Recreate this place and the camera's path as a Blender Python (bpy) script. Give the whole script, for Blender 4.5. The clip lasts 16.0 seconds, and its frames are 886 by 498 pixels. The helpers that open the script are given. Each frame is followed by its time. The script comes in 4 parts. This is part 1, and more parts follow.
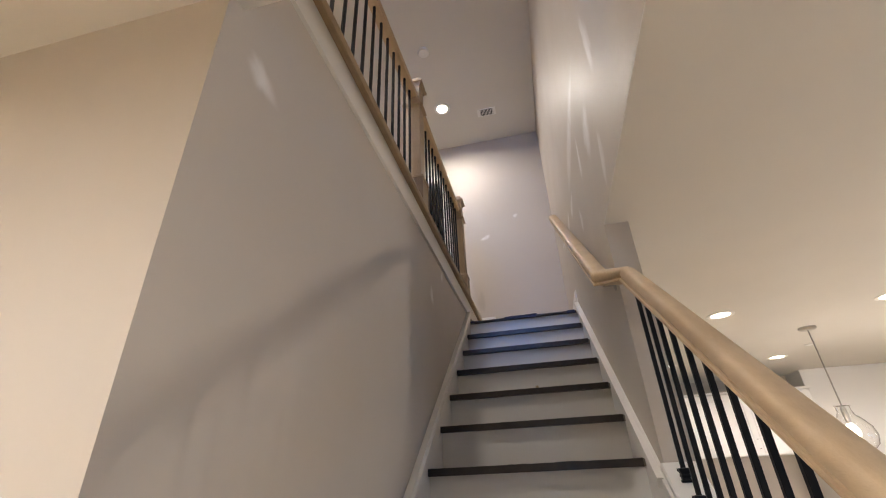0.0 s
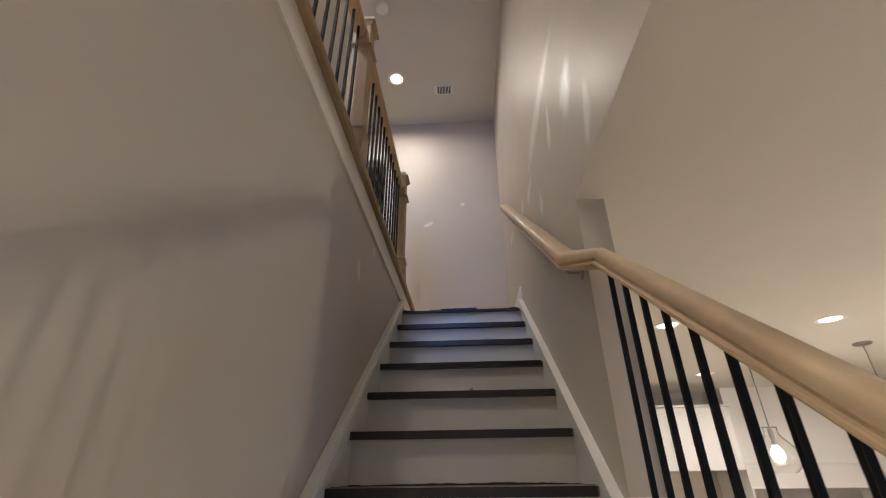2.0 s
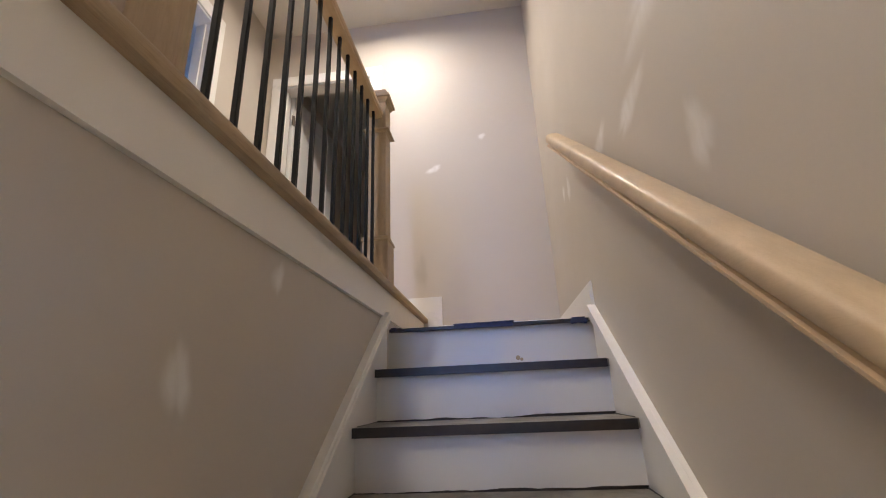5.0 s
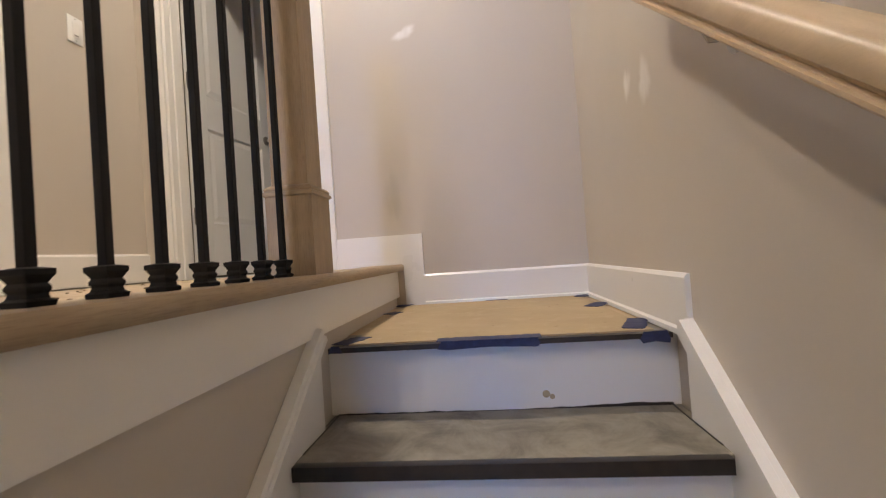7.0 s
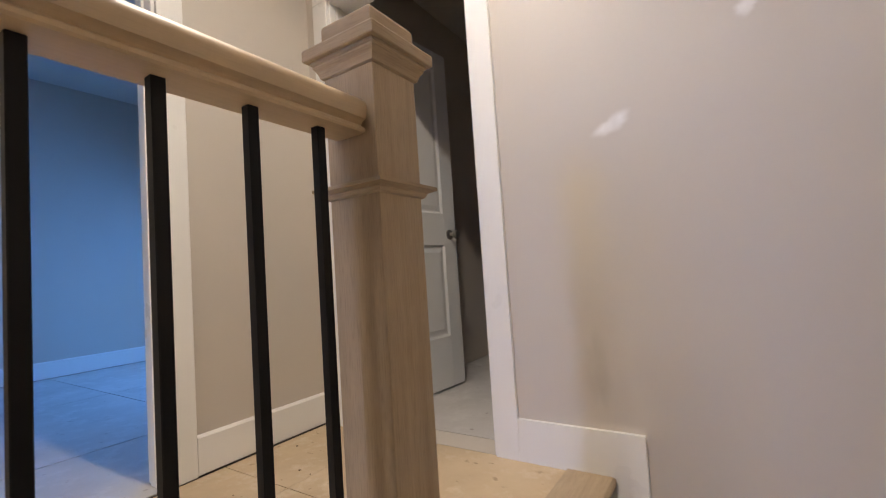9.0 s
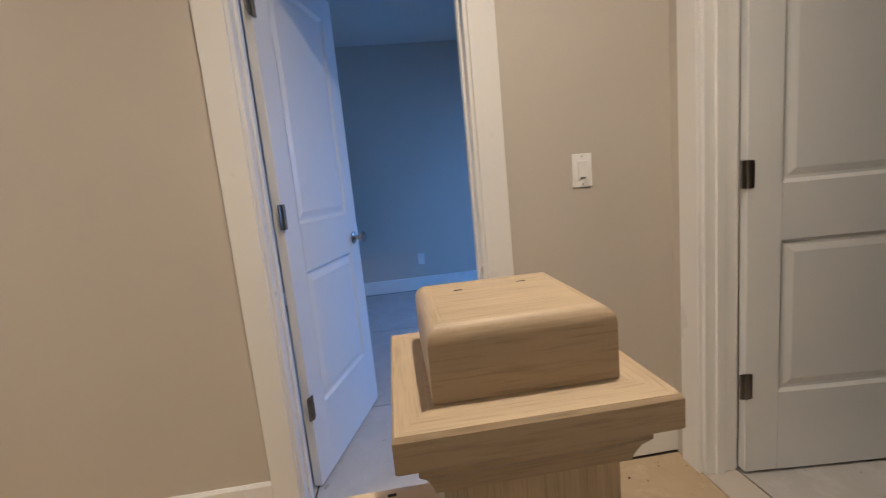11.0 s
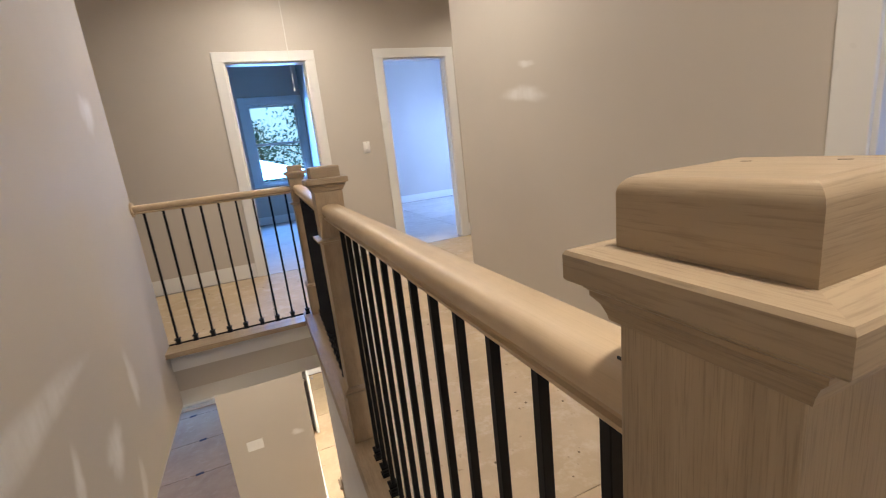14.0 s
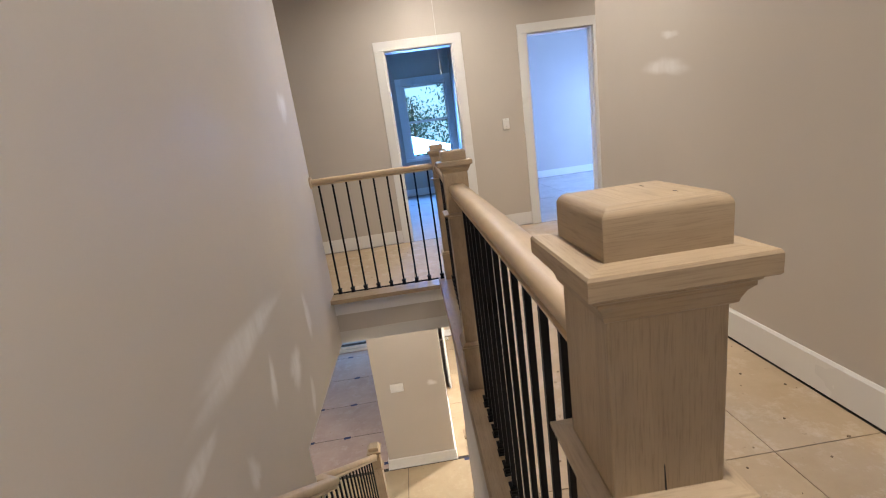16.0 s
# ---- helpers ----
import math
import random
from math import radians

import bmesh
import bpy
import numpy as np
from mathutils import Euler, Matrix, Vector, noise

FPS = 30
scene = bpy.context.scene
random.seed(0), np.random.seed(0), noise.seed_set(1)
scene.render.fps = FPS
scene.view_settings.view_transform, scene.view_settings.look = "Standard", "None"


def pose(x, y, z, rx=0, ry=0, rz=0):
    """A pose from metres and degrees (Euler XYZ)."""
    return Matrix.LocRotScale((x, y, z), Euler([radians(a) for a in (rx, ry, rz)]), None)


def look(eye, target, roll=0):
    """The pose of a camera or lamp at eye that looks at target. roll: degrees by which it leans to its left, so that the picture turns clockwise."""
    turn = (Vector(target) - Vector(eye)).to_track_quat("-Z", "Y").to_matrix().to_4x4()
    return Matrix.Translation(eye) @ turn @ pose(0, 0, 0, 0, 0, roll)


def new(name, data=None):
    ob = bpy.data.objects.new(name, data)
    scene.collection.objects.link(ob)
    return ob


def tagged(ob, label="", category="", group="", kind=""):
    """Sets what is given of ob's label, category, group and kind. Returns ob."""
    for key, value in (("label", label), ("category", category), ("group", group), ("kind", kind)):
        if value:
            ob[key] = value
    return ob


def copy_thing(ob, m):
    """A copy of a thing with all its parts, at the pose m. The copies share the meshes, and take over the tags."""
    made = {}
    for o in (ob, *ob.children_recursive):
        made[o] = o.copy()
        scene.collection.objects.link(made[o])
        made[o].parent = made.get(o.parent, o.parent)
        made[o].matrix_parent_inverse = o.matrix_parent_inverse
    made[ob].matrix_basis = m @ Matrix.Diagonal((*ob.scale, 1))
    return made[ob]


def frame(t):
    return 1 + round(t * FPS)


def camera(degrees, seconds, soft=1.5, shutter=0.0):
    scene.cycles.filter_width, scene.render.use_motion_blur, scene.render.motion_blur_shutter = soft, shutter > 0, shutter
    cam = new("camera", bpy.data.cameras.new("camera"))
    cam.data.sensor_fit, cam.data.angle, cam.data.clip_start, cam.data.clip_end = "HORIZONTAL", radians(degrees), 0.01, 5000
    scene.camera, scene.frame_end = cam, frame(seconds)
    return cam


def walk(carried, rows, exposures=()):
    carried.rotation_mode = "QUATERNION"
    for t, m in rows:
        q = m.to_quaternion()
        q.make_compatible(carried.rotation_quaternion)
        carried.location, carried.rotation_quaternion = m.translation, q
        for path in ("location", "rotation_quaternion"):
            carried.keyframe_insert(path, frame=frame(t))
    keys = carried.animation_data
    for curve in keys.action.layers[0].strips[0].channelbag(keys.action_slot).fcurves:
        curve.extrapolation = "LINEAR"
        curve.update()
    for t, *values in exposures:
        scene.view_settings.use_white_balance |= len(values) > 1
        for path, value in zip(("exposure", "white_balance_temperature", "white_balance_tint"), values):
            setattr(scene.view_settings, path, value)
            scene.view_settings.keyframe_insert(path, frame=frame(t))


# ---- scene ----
cam = camera(90.8, 16.0, soft=1.05, shutter=0.2)
PATH = [
    (0, (0.545, -3.514, -1.174), (0.181, -1.785, -0.237), -2.7),
    (0.5, (0.532, -3.505, -1.174), (0.147, -1.801, -0.201), -0.1),
    (1, (0.482, -3.462, -1.192), (0.147, -1.756, -0.203), 0.4),
    (1.5, (0.452, -3.343, -1.208), (0.323, -1.6, -0.236), -0.9),
    (2, (0.488, -3.094, -1.095), (0.392, -1.321, -0.174), -0.7),
    (2.5, (0.454, -2.848, -0.98), (0.355, -1.041, -0.129), -0.7),
    (3, (0.475, -2.673, -0.812), (0.386, -0.847, -0.002), -0.7),
    (3.5, (0.52, -2.472, -0.658), (0.403, -0.63, 0.111), -0.9),
    (4, (0.452, -2.298, -0.543), (0.323, -0.443, 0.193), -0.5),
    (4.2, (0.49, -2.232, -0.481), (0.332, -0.374, 0.242), -1.0),
    (6.3, (0.444, -1.376, 0.014), (0.197, 0.594, 0.256), -3.6),
    (6.5, (0.422, -1.297, 0.084), (0.197, 0.685, 0.233), -4.1),
    (7, (0.449, -1.118, 0.22), (0.243, 0.871, 0.254), -4.0),
    (7.5, (0.441, -0.929, 0.356), (0.225, 1.059, 0.306), -3.6),
    (8, (0.41, -0.758, 0.51), (0.115, 1.217, 0.392), -3.5),
    (8.5, (0.454, -0.651, 0.79), (-0.337, 1.185, 0.715), -4.0),
    (8.7, (0.435, -0.601, 0.822), (-0.477, 1.179, 0.847), -3.9),
    (10.8, (0.232, -0.076, 1.306), (-1.718, 0.307, 1.078), -4.9),
    (11, (0.212, -0.078, 1.316), (-1.754, 0.137, 1.018), -5.5),
    (11.5, (0.198, -0.075, 1.293), (-1.764, -0.173, 0.915), -2.9),
    (12, (0.197, -0.051, 1.287), (-1.755, -0.21, 0.881), -3.9),
    (12.5, (0.195, -0.028, 1.283), (-1.716, -0.466, 0.884), -5.1),
    (13, (0.241, 0.069, 1.293), (-1.227, -1.195, 0.797), -4.8),
    (13.5, (0.233, 0.098, 1.296), (-0.765, -1.567, 0.815), -5.8),
    (14, (0.19, 0.114, 1.275), (-0.539, -1.69, 0.812), -6.4),
    (14.5, (0.209, 0.221, 1.272), (-0.147, -1.697, 0.834), -5.5),
    (15, (0.25, 0.364, 1.296), (0.158, -1.586, 0.86), -7.2),
    (15.5, (0.216, 0.395, 1.303), (0.151, -1.555, 0.864), -7.6),
    (16, (0.138, 0.317, 1.313), (0.047, -1.616, 0.81), -7.9),
]
EXPOSURES = [(0, -0.25, 6700, 13), (0.5, -0.55, 6700, 13), (1.5, -0.69, 6800, 13), (2.5, -0.5, 6900, 13), (3.5, -0.48, 6950, 13), (4.2, 0, 7000, 13), (6.3, 0.13, 7150, 13), (7.5, 0.03, 7500, 13), (8.6, -0.1, 7000, 13), (10.8, -0.38, 7380, 13), (12.5, -0.46, 7380, 8), (13.5, -0.41, 7230, 12), (14.5, -0.36, 6910, 12), (16, -0.36, 6760, 12)]
walk(cam, [(t, look(eye, target, roll)) for t, eye, target, roll in PATH], EXPOSURES)

# ---- world and light ----
world = bpy.data.worlds.new("world")
scene.world = world
world.use_nodes = True
wn = world.node_tree.nodes
sky = wn.new("ShaderNodeTexSky")
sky.sky_type = "NISHITA"
sky.sun_disc = False
sky.sun_elevation, sky.sun_rotation = radians(32), radians(90)
wn["Background"].inputs[1].default_value = 0.15
tint = wn.new("ShaderNodeMix")
tint.data_type, tint.blend_type = "RGBA", "MULTIPLY"
tint.inputs[0].default_value = 1.0
tint.inputs[7].default_value = (0.62, 0.95, 1.5, 1)   # daylight under the lamps' white balance
world.node_tree.links.new(sky.outputs[0], tint.inputs[6])
world.node_tree.links.new(tint.outputs[2], wn["Background"].inputs[0])


def sun_lamp():
    d = bpy.data.lights.new("sun", "SUN")
    d.energy, d.angle, d.color = 5.0, radians(12), (0.6, 0.95, 1.0)
    ob = new("sun", d)
    ob.matrix_world = look((0, 0, 30), (-8, -4, 24))


def area_lamp(name, m, power, sx, sy=0.0, color=(1, 1, 1), spread=180):
    d = bpy.data.lights.new(name, "AREA")
    d.energy, d.color, d.size, d.spread = power, color, sx, radians(spread)
    d.shape = "RECTANGLE" if sy else "DISK"
    if sy:
        d.size_y = sy
    ob = new(name, d)
    ob.matrix_world = m
    return ob


WARM = (1.0, 0.945, 0.88)
COOL = (0.96, 0.955, 0.955)
DAY = (0.10, 0.34, 1.0)
PALE_DAY = (0.17, 0.45, 1.0)
sun_lamp()

# ---- measures ----
W = 0.900            # clear width between the stair walls
T, R = 0.255, 0.188  # going and rise
STEPS = 14
ZF = -15 * R         # lower floor
ZL = -0.21           # lower ceiling
ZH = 0.19            # upper floor
ZC = 2.74            # upper ceiling
YB = 0.935           # wall behind the landing
YO = -3.00           # edge of the upper floor over the stair foot
XH = -1.272          # hallway wall
YF = -4.54           # far wall of the upper lobby
ZT = 3.15            # ceiling of the far rooms
YR = -8.5            # far wall of the rooms beyond it
ZV = 2.94            # ceiling of the upper lobby
YP = -8.24           # front wall of the lower floor
YQ = -2.89           # corner where the hallway opens into the lobby


# ---- materials ----
def nodes_of(name):
    m = bpy.data.materials.new(name)
    m.use_nodes = True
    nt = m.node_tree
    return m, nt, nt.nodes["Principled BSDF"]


def link(nt, a, b):
    nt.links.new(a, b)


def coords(nt, scale=(1, 1, 1), kind="Object"):
    tc = nt.nodes.new("ShaderNodeTexCoord")
    mp = nt.nodes.new("ShaderNodeMapping")
    mp.inputs["Scale"].default_value = scale
    link(nt, tc.outputs[kind], mp.inputs[0])
    return mp.outputs[0]


def noise_tex(nt, vec, scale, detail=4, rough=0.55, dist=0.0):
    n = nt.nodes.new("ShaderNodeTexNoise")
    n.inputs["Scale"].default_value = scale
    n.inputs["Detail"].default_value = detail
    n.inputs["Roughness"].default_value = rough
    n.inputs["Distortion"].default_value = dist
    link(nt, vec, n.inputs["Vector"])
    return n.outputs["Fac"]


def ramp(nt, fac, stops):
    r = nt.nodes.new("ShaderNodeValToRGB")
    while len(r.color_ramp.elements) < len(stops):
        r.color_ramp.elements.new(0.5)
    for e, (p, c) in zip(r.color_ramp.elements, stops):
        e.position, e.color = p, (*c, 1) if len(c) == 3 else c
    link(nt, fac, r.inputs[0])
    return r.outputs[0]


def mix(nt, fac, a, b, mode="MIX"):
    n = nt.nodes.new("ShaderNodeMix")
    n.data_type, n.blend_type = "RGBA", mode
    for s, v in ((n.inputs[0], fac), (n.inputs[6], a), (n.inputs[7], b)):
        if hasattr(v, "links"):
            link(nt, v, s)
        else:
            s.default_value = v if not isinstance(v, tuple) else (*v, 1)
    return n.outputs[2]


def bump(nt, bsdf, layers):
    last = None
    for h, strength, dist in layers:
        b = nt.nodes.new("ShaderNodeBump")
        b.inputs["Strength"].default_value, b.inputs["Distance"].default_value = strength, dist
        link(nt, h, b.inputs["Height"])
        if last:
            link(nt, last, b.inputs["Normal"])
        last = b.outputs[0]
    link(nt, last, bsdf.inputs["Normal"])


def paint(name, color, rough, wave=0.0, vary=0.04, orange=0.15):
    """Rolled wall paint: faint tone drift, roller stipple, and the slow waves of taped plasterboard."""
    m, nt, b = nodes_of(name)
    v = coords(nt)
    big = noise_tex(nt, v, 0.9, 3)
    fine = noise_tex(nt, v, 260, 2)
    lo = tuple(c * (1 - vary) for c in color)
    hi = tuple(min(1, c * (1 + vary)) for c in color)
    link(nt, ramp(nt, big, [(0.3, lo), (0.7, hi)]), b.inputs["Base Color"])
    b.inputs["Specular IOR Level"].default_value = 0.4
    rr = ramp(nt, noise_tex(nt, v, 2.2, 4), [(0.3, (rough - 0.07,) * 3), (0.7, (rough + 0.08,) * 3)])
    link(nt, rr, b.inputs["Roughness"])
    layers = [(fine, orange, 0.0006)]
    if wave:
        vw = coords(nt, (1.0, 1.0, 0.35))
        layers.append((noise_tex(nt, vw, 2.6, 2, 0.4), wave, 0.05))
    bump(nt, b, layers)
    return m


def timber(name, dark, light, axis, rough=0.5, scale=1.0, open_grain=1.0):
    """Sanded raw wood with the grain along one axis (0, 1 or 2)."""
    m, nt, b = nodes_of(name)
    flat = (axis + 1) % 3
    s = [9.0 * scale] * 3
    s[axis], s[flat] = 0.55 * scale, 4.0
    v = coords(nt, tuple(s))
    info = nt.nodes.new("ShaderNodeObjectInfo")
    add = nt.nodes.new("ShaderNodeVectorMath")
    add.operation = "MULTIPLY_ADD"
    add.inputs[1].default_value = (1, 1, 1)
    comb = nt.nodes.new("ShaderNodeCombineXYZ")
    mul = nt.nodes.new("ShaderNodeMath")
    mul.operation = "MULTIPLY"
    mul.inputs[1].default_value = 37.0
    link(nt, info.outputs["Random"], mul.inputs[0])
    for i in range(3):
        link(nt, mul.outputs[0], comb.inputs[i])
    link(nt, v, add.inputs[0])
    link(nt, comb.outputs[0], add.inputs[2])
    vec = add.outputs[0]
    # cathedral figure: stretched, slightly warped noise; then fine open pores
    fig = noise_tex(nt, vec, 1.6, 3, 0.5, 1.2)
    s2 = [800.0] * 3
    s2[axis], s2[flat] = 26.0, 500.0
    pores = noise_tex(nt, coords(nt, tuple(s2)), 1.0, 3, 0.6)
    s3 = [170.0] * 3
    s3[axis], s3[flat] = 4.0, 55.0
    lines = noise_tex(nt, coords(nt, tuple(s3)), 1.0, 3, 0.55, 0.4)
    mid = tuple(0.45 * a + 0.55 * c for a, c in zip(dark, light))
    col = ramp(nt, fig, [(0.32, mid), (0.5, light), (0.62, tuple(0.7 * c + 0.3 * m for c, m in zip(light, mid)))])
    col = mix(nt, 0.32, col, ramp(nt, lines, [(0.34, mid), (0.6, light)]))
    pore_col = ramp(nt, pores, [(0.30, tuple(0.50 + 0.3 * c for c in dark)), (0.50, (1, 1, 1))])
    col = mix(nt, 0.55 * open_grain, col, pore_col, "MULTIPLY")
    soil = ramp(nt, noise_tex(nt, coords(nt), 9.0, 5, 0.6), [(0.28, (0.84, 0.82, 0.80)), (0.55, (1, 1, 1))])
    link(nt, mix(nt, 0.7, col, soil, "MULTIPLY"), b.inputs["Base Color"])
    b.inputs["Roughness"].default_value = rough
    bump(nt, b, [(pores, 0.22 * open_grain, 0.0006), (lines, 0.10 * open_grain, 0.0008)])
    return m


def sheet_paper(name, lo, hi, rough=0.75, scuff=(0.5, 0.5, 0.5)):
    """Floor protection board: fibrous, scuffed and dusty."""
    m, nt, b = nodes_of(name)
    v = coords(nt)
    col = ramp(nt, noise_tex(nt, v, 3.0, 6, 0.65), [(0.3, lo), (0.7, hi)])
    dust = ramp(nt, noise_tex(nt, v, 9.0, 8, 0.7), [(0.52, (0, 0, 0)), (0.7, (1, 1, 1))])
    col = mix(nt, dust, col, mix(nt, 0.35, hi, scuff))
    spots = ramp(nt, noise_tex(nt, v, 28.0, 2), [(0.24, (0.45, 0.4, 0.35)), (0.3, (1, 1, 1))])
    col = mix(nt, 0.6, col, spots, "MULTIPLY")
    info = nt.nodes.new("ShaderNodeObjectInfo")
    tone = ramp(nt, info.outputs["Random"], [(0, (0.9, 0.9, 0.9)), (1, (1, 1, 1))])
    link(nt, mix(nt, 1.0, col, tone, "MULTIPLY"), b.inputs["Base Color"])
    b.inputs["Roughness"].default_value = rough
    bump(nt, b, [(noise_tex(nt, v, 120, 3), 0.2, 0.001), (noise_tex(nt, v, 2.5, 3), 0.35, 0.012)])
    return m


def plain(name, color, rough, metal=0.0, vary=0.1, scale=12.0, bmp=0.1):
    m, nt, b = nodes_of(name)
    v = coords(nt)
    f = noise_tex(nt, v, scale, 5)
    link(nt, ramp(nt, f, [(0.3, tuple(c * (1 - vary) for c in color)), (0.7, tuple(min(1, c * (1 + vary)) for c in color))]), b.inputs["Base Color"])
    b.inputs["Roughness"].default_value, b.inputs["Metallic"].default_value = rough, metal
    if bmp:
        bump(nt, b, [(noise_tex(nt, v, scale * 14, 2), bmp, 0.0006)])
    return m


def glow(name, color, strength):
    m, nt, b = nodes_of(name)
    b.inputs["Base Color"].default_value = (0.9, 0.9, 0.88, 1)
    b.inputs["Emission Color"].default_value = (*color, 1)
    b.inputs["Emission Strength"].default_value = strength
    return m


def clear(name):
    m, nt, b = nodes_of(name)
    b.inputs["Base Color"].default_value = (1, 1, 1, 1)
    b.inputs["Transmission Weight"].default_value = 1.0
    b.inputs["Roughness"].default_value = 0.01
    b.inputs["IOR"].default_value = 1.45
    return m


def dusty_tread():
    """Dark-stained tread under a film of plaster dust, swept in places."""
    m, nt, b = nodes_of("stained_tread")
    v = coords(nt)
    grain = noise_tex(nt, coords(nt, (4, 90, 90)), 1.0, 4)
    base = ramp(nt, grain, [(0.3, (0.035, 0.027, 0.022)), (0.7, (0.07, 0.055, 0.045))])
    dust = ramp(nt, noise_tex(nt, v, 7.0, 8, 0.68, 0.6), [(0.34, (0.3, 0.3, 0.3)), (0.60, (0.9, 0.9, 0.9))])
    link(nt, mix(nt, dust, base, (0.31, 0.285, 0.235)), b.inputs["Base Color"])
    b.inputs["Roughness"].default_value = 0.55
    bump(nt, b, [(noise_tex(nt, v, 60, 4), 0.12, 0.001)])
    return m


WALL_RGB = (0.565, 0.511, 0.445)
WALL = paint("greige_wall_paint", WALL_RGB, 0.52, wave=0.09)
CEIL = paint("flat_ceiling_paint", (0.68, 0.655, 0.61), 0.7, wave=0.0)
TRIM = paint("white_trim_paint", (0.80, 0.785, 0.75), 0.32, vary=0.03, orange=0.05)
RISER = paint("scuffed_riser_paint", (0.74, 0.725, 0.69), 0.4, vary=0.07)
def dab(name="touch_up_paint_and_sheen", tone=(0.81, 0.79, 0.76), rough=0.34):
    """A dab of glossier wall paint that thins out into the old coat; the pale default tone has its sheen painted in."""
    m = paint(name, WALL_RGB, 0.52, wave=0.09)
    nt = m.node_tree
    bsdf = nt.nodes["Principled BSDF"]
    at = nt.nodes.new("ShaderNodeAttribute")
    at.attribute_name = "feather"
    brush = ramp(nt, noise_tex(nt, coords(nt, (14, 14, 5)), 1.0, 4), [(0.3, (0.45, 0.45, 0.45)), (0.65, (1, 1, 1))])
    mul = nt.nodes.new("ShaderNodeMath")
    mul.operation = "MULTIPLY"
    link(nt, at.outputs["Fac"], mul.inputs[0])
    link(nt, brush, mul.inputs[1])
    for socket, value in (("Base Color", tone), ("Roughness", (rough, rough, rough))):
        old = bsdf.inputs[socket].links[0].from_socket
        link(nt, mix(nt, mul.outputs[0], old, value), bsdf.inputs[socket])
    return m


# smoother touch-up paint; its sheen is put into the colour as a paler tone
SHEEN_PATCH = dab()
SMUDGE = dab("dried_wall_smudge", (0.50, 0.452, 0.385), 0.5)
DOORP = paint("grey_white_door_paint", (0.72, 0.72, 0.70), 0.36, vary=0.03, orange=0.08)
OAKS = [timber("raw_oak_%s" % a, (0.235, 0.165, 0.10), (0.46, 0.35, 0.228), i) for i, a in enumerate("xyz")]
RAILS = [timber("rail_maple_%s" % a, (0.40, 0.285, 0.165), (0.60, 0.455, 0.295), i, rough=0.42, open_grain=0.3) for i, a in enumerate("xyz")]
IRON = plain("black_satin_iron", (0.007, 0.007, 0.008), 0.5, metal=0.0, vary=0.2)
IRON.node_tree.nodes["Principled BSDF"].inputs["Specular IOR Level"].default_value = 0.22
STEEL = plain("satin_nickel", (0.42, 0.40, 0.37), 0.32, metal=1.0, vary=0.06)
HINGE = plain("brushed_dark_nickel", (0.20, 0.175, 0.15), 0.42, metal=1.0, vary=0.1)
NOSE = plain("dark_stained_nosing", (0.022, 0.016, 0.013), 0.36, vary=0.35, scale=30)
TREAD = dusty_tread()
BOARD = sheet_paper("tan_floor_board", (0.50, 0.375, 0.235), (0.62, 0.48, 0.32), scuff=(0.75, 0.68, 0.58))
ROSIN = sheet_paper("rosin_floor_paper", (0.46, 0.33, 0.27), (0.55, 0.41, 0.34), scuff=(0.6, 0.5, 0.45))
CARDB = sheet_paper("cardboard_sheet", (0.42, 0.315, 0.19), (0.50, 0.385, 0.24), scuff=(0.52, 0.42, 0.29))
TAPE = plain("blue_masking_tape", (0.020, 0.028, 0.085), 0.6, vary=0.3, scale=60)
SEAM = plain("dark_sheet_gap", (0.05, 0.04, 0.03), 0.9)
PLATE = plain("white_plastic", (0.82, 0.81, 0.78), 0.3, vary=0.02, bmp=0)
DARKP = plain("dark_slot", (0.02, 0.02, 0.02), 0.7)
GLASS = clear("clear_glass")
LENS = glow("lamp_lens", (1.0, 0.86, 0.66), 14.0)
BULB = glow("lamp_bulb", (1.0, 0.84, 0.62), 40.0)
CAB = paint("cabinet_paint", (0.80, 0.79, 0.77), 0.35, vary=0.02, orange=0.03)
STONE = plain("pale_counter_stone", (0.7, 0.69, 0.67), 0.2, vary=0.06, scale=4)
SPLASH = plain("grey_backsplash", (0.42, 0.40, 0.37), 0.35, vary=0.08)
LEAF = plain("leaf_green", (0.10, 0.24, 0.21), 0.6, vary=0.5, scale=3)
BARK = plain("tree_bark", (0.14, 0.11, 0.085), 0.9, vary=0.3, scale=20)
GRASS = plain("lawn", (0.06, 0.09, 0.03), 0.9, vary=0.4, scale=2)


# ---- mesh helpers ----
def box(x0, y0, z0, x1, y1, z1, bev=0.0, seg=2, bm=None):
    own = bmesh.new()
    bmesh.ops.create_cube(own, size=1.0)
    for v in own.verts:
        v.co = Vector(((x0 + x1) / 2 + v.co.x * (x1 - x0), (y0 + y1) / 2 + v.co.y * (y1 - y0), (z0 + z1) / 2 + v.co.z * (z1 - z0)))
    if bev:
        bmesh.ops.bevel(own, geom=list(own.edges), offset=bev, segments=seg, profile=0.5, affect="EDGES")
    return join(bm, own) if bm else own


def join(bm, other, m=None):
    if m is not None:
        bmesh.ops.transform(other, matrix=m, verts=other.verts)
    me = bpy.data.meshes.new("tmp")
    other.to_mesh(me)
    bm.from_mesh(me)
    bpy.data.meshes.remove(me)
    other.free()
    return bm


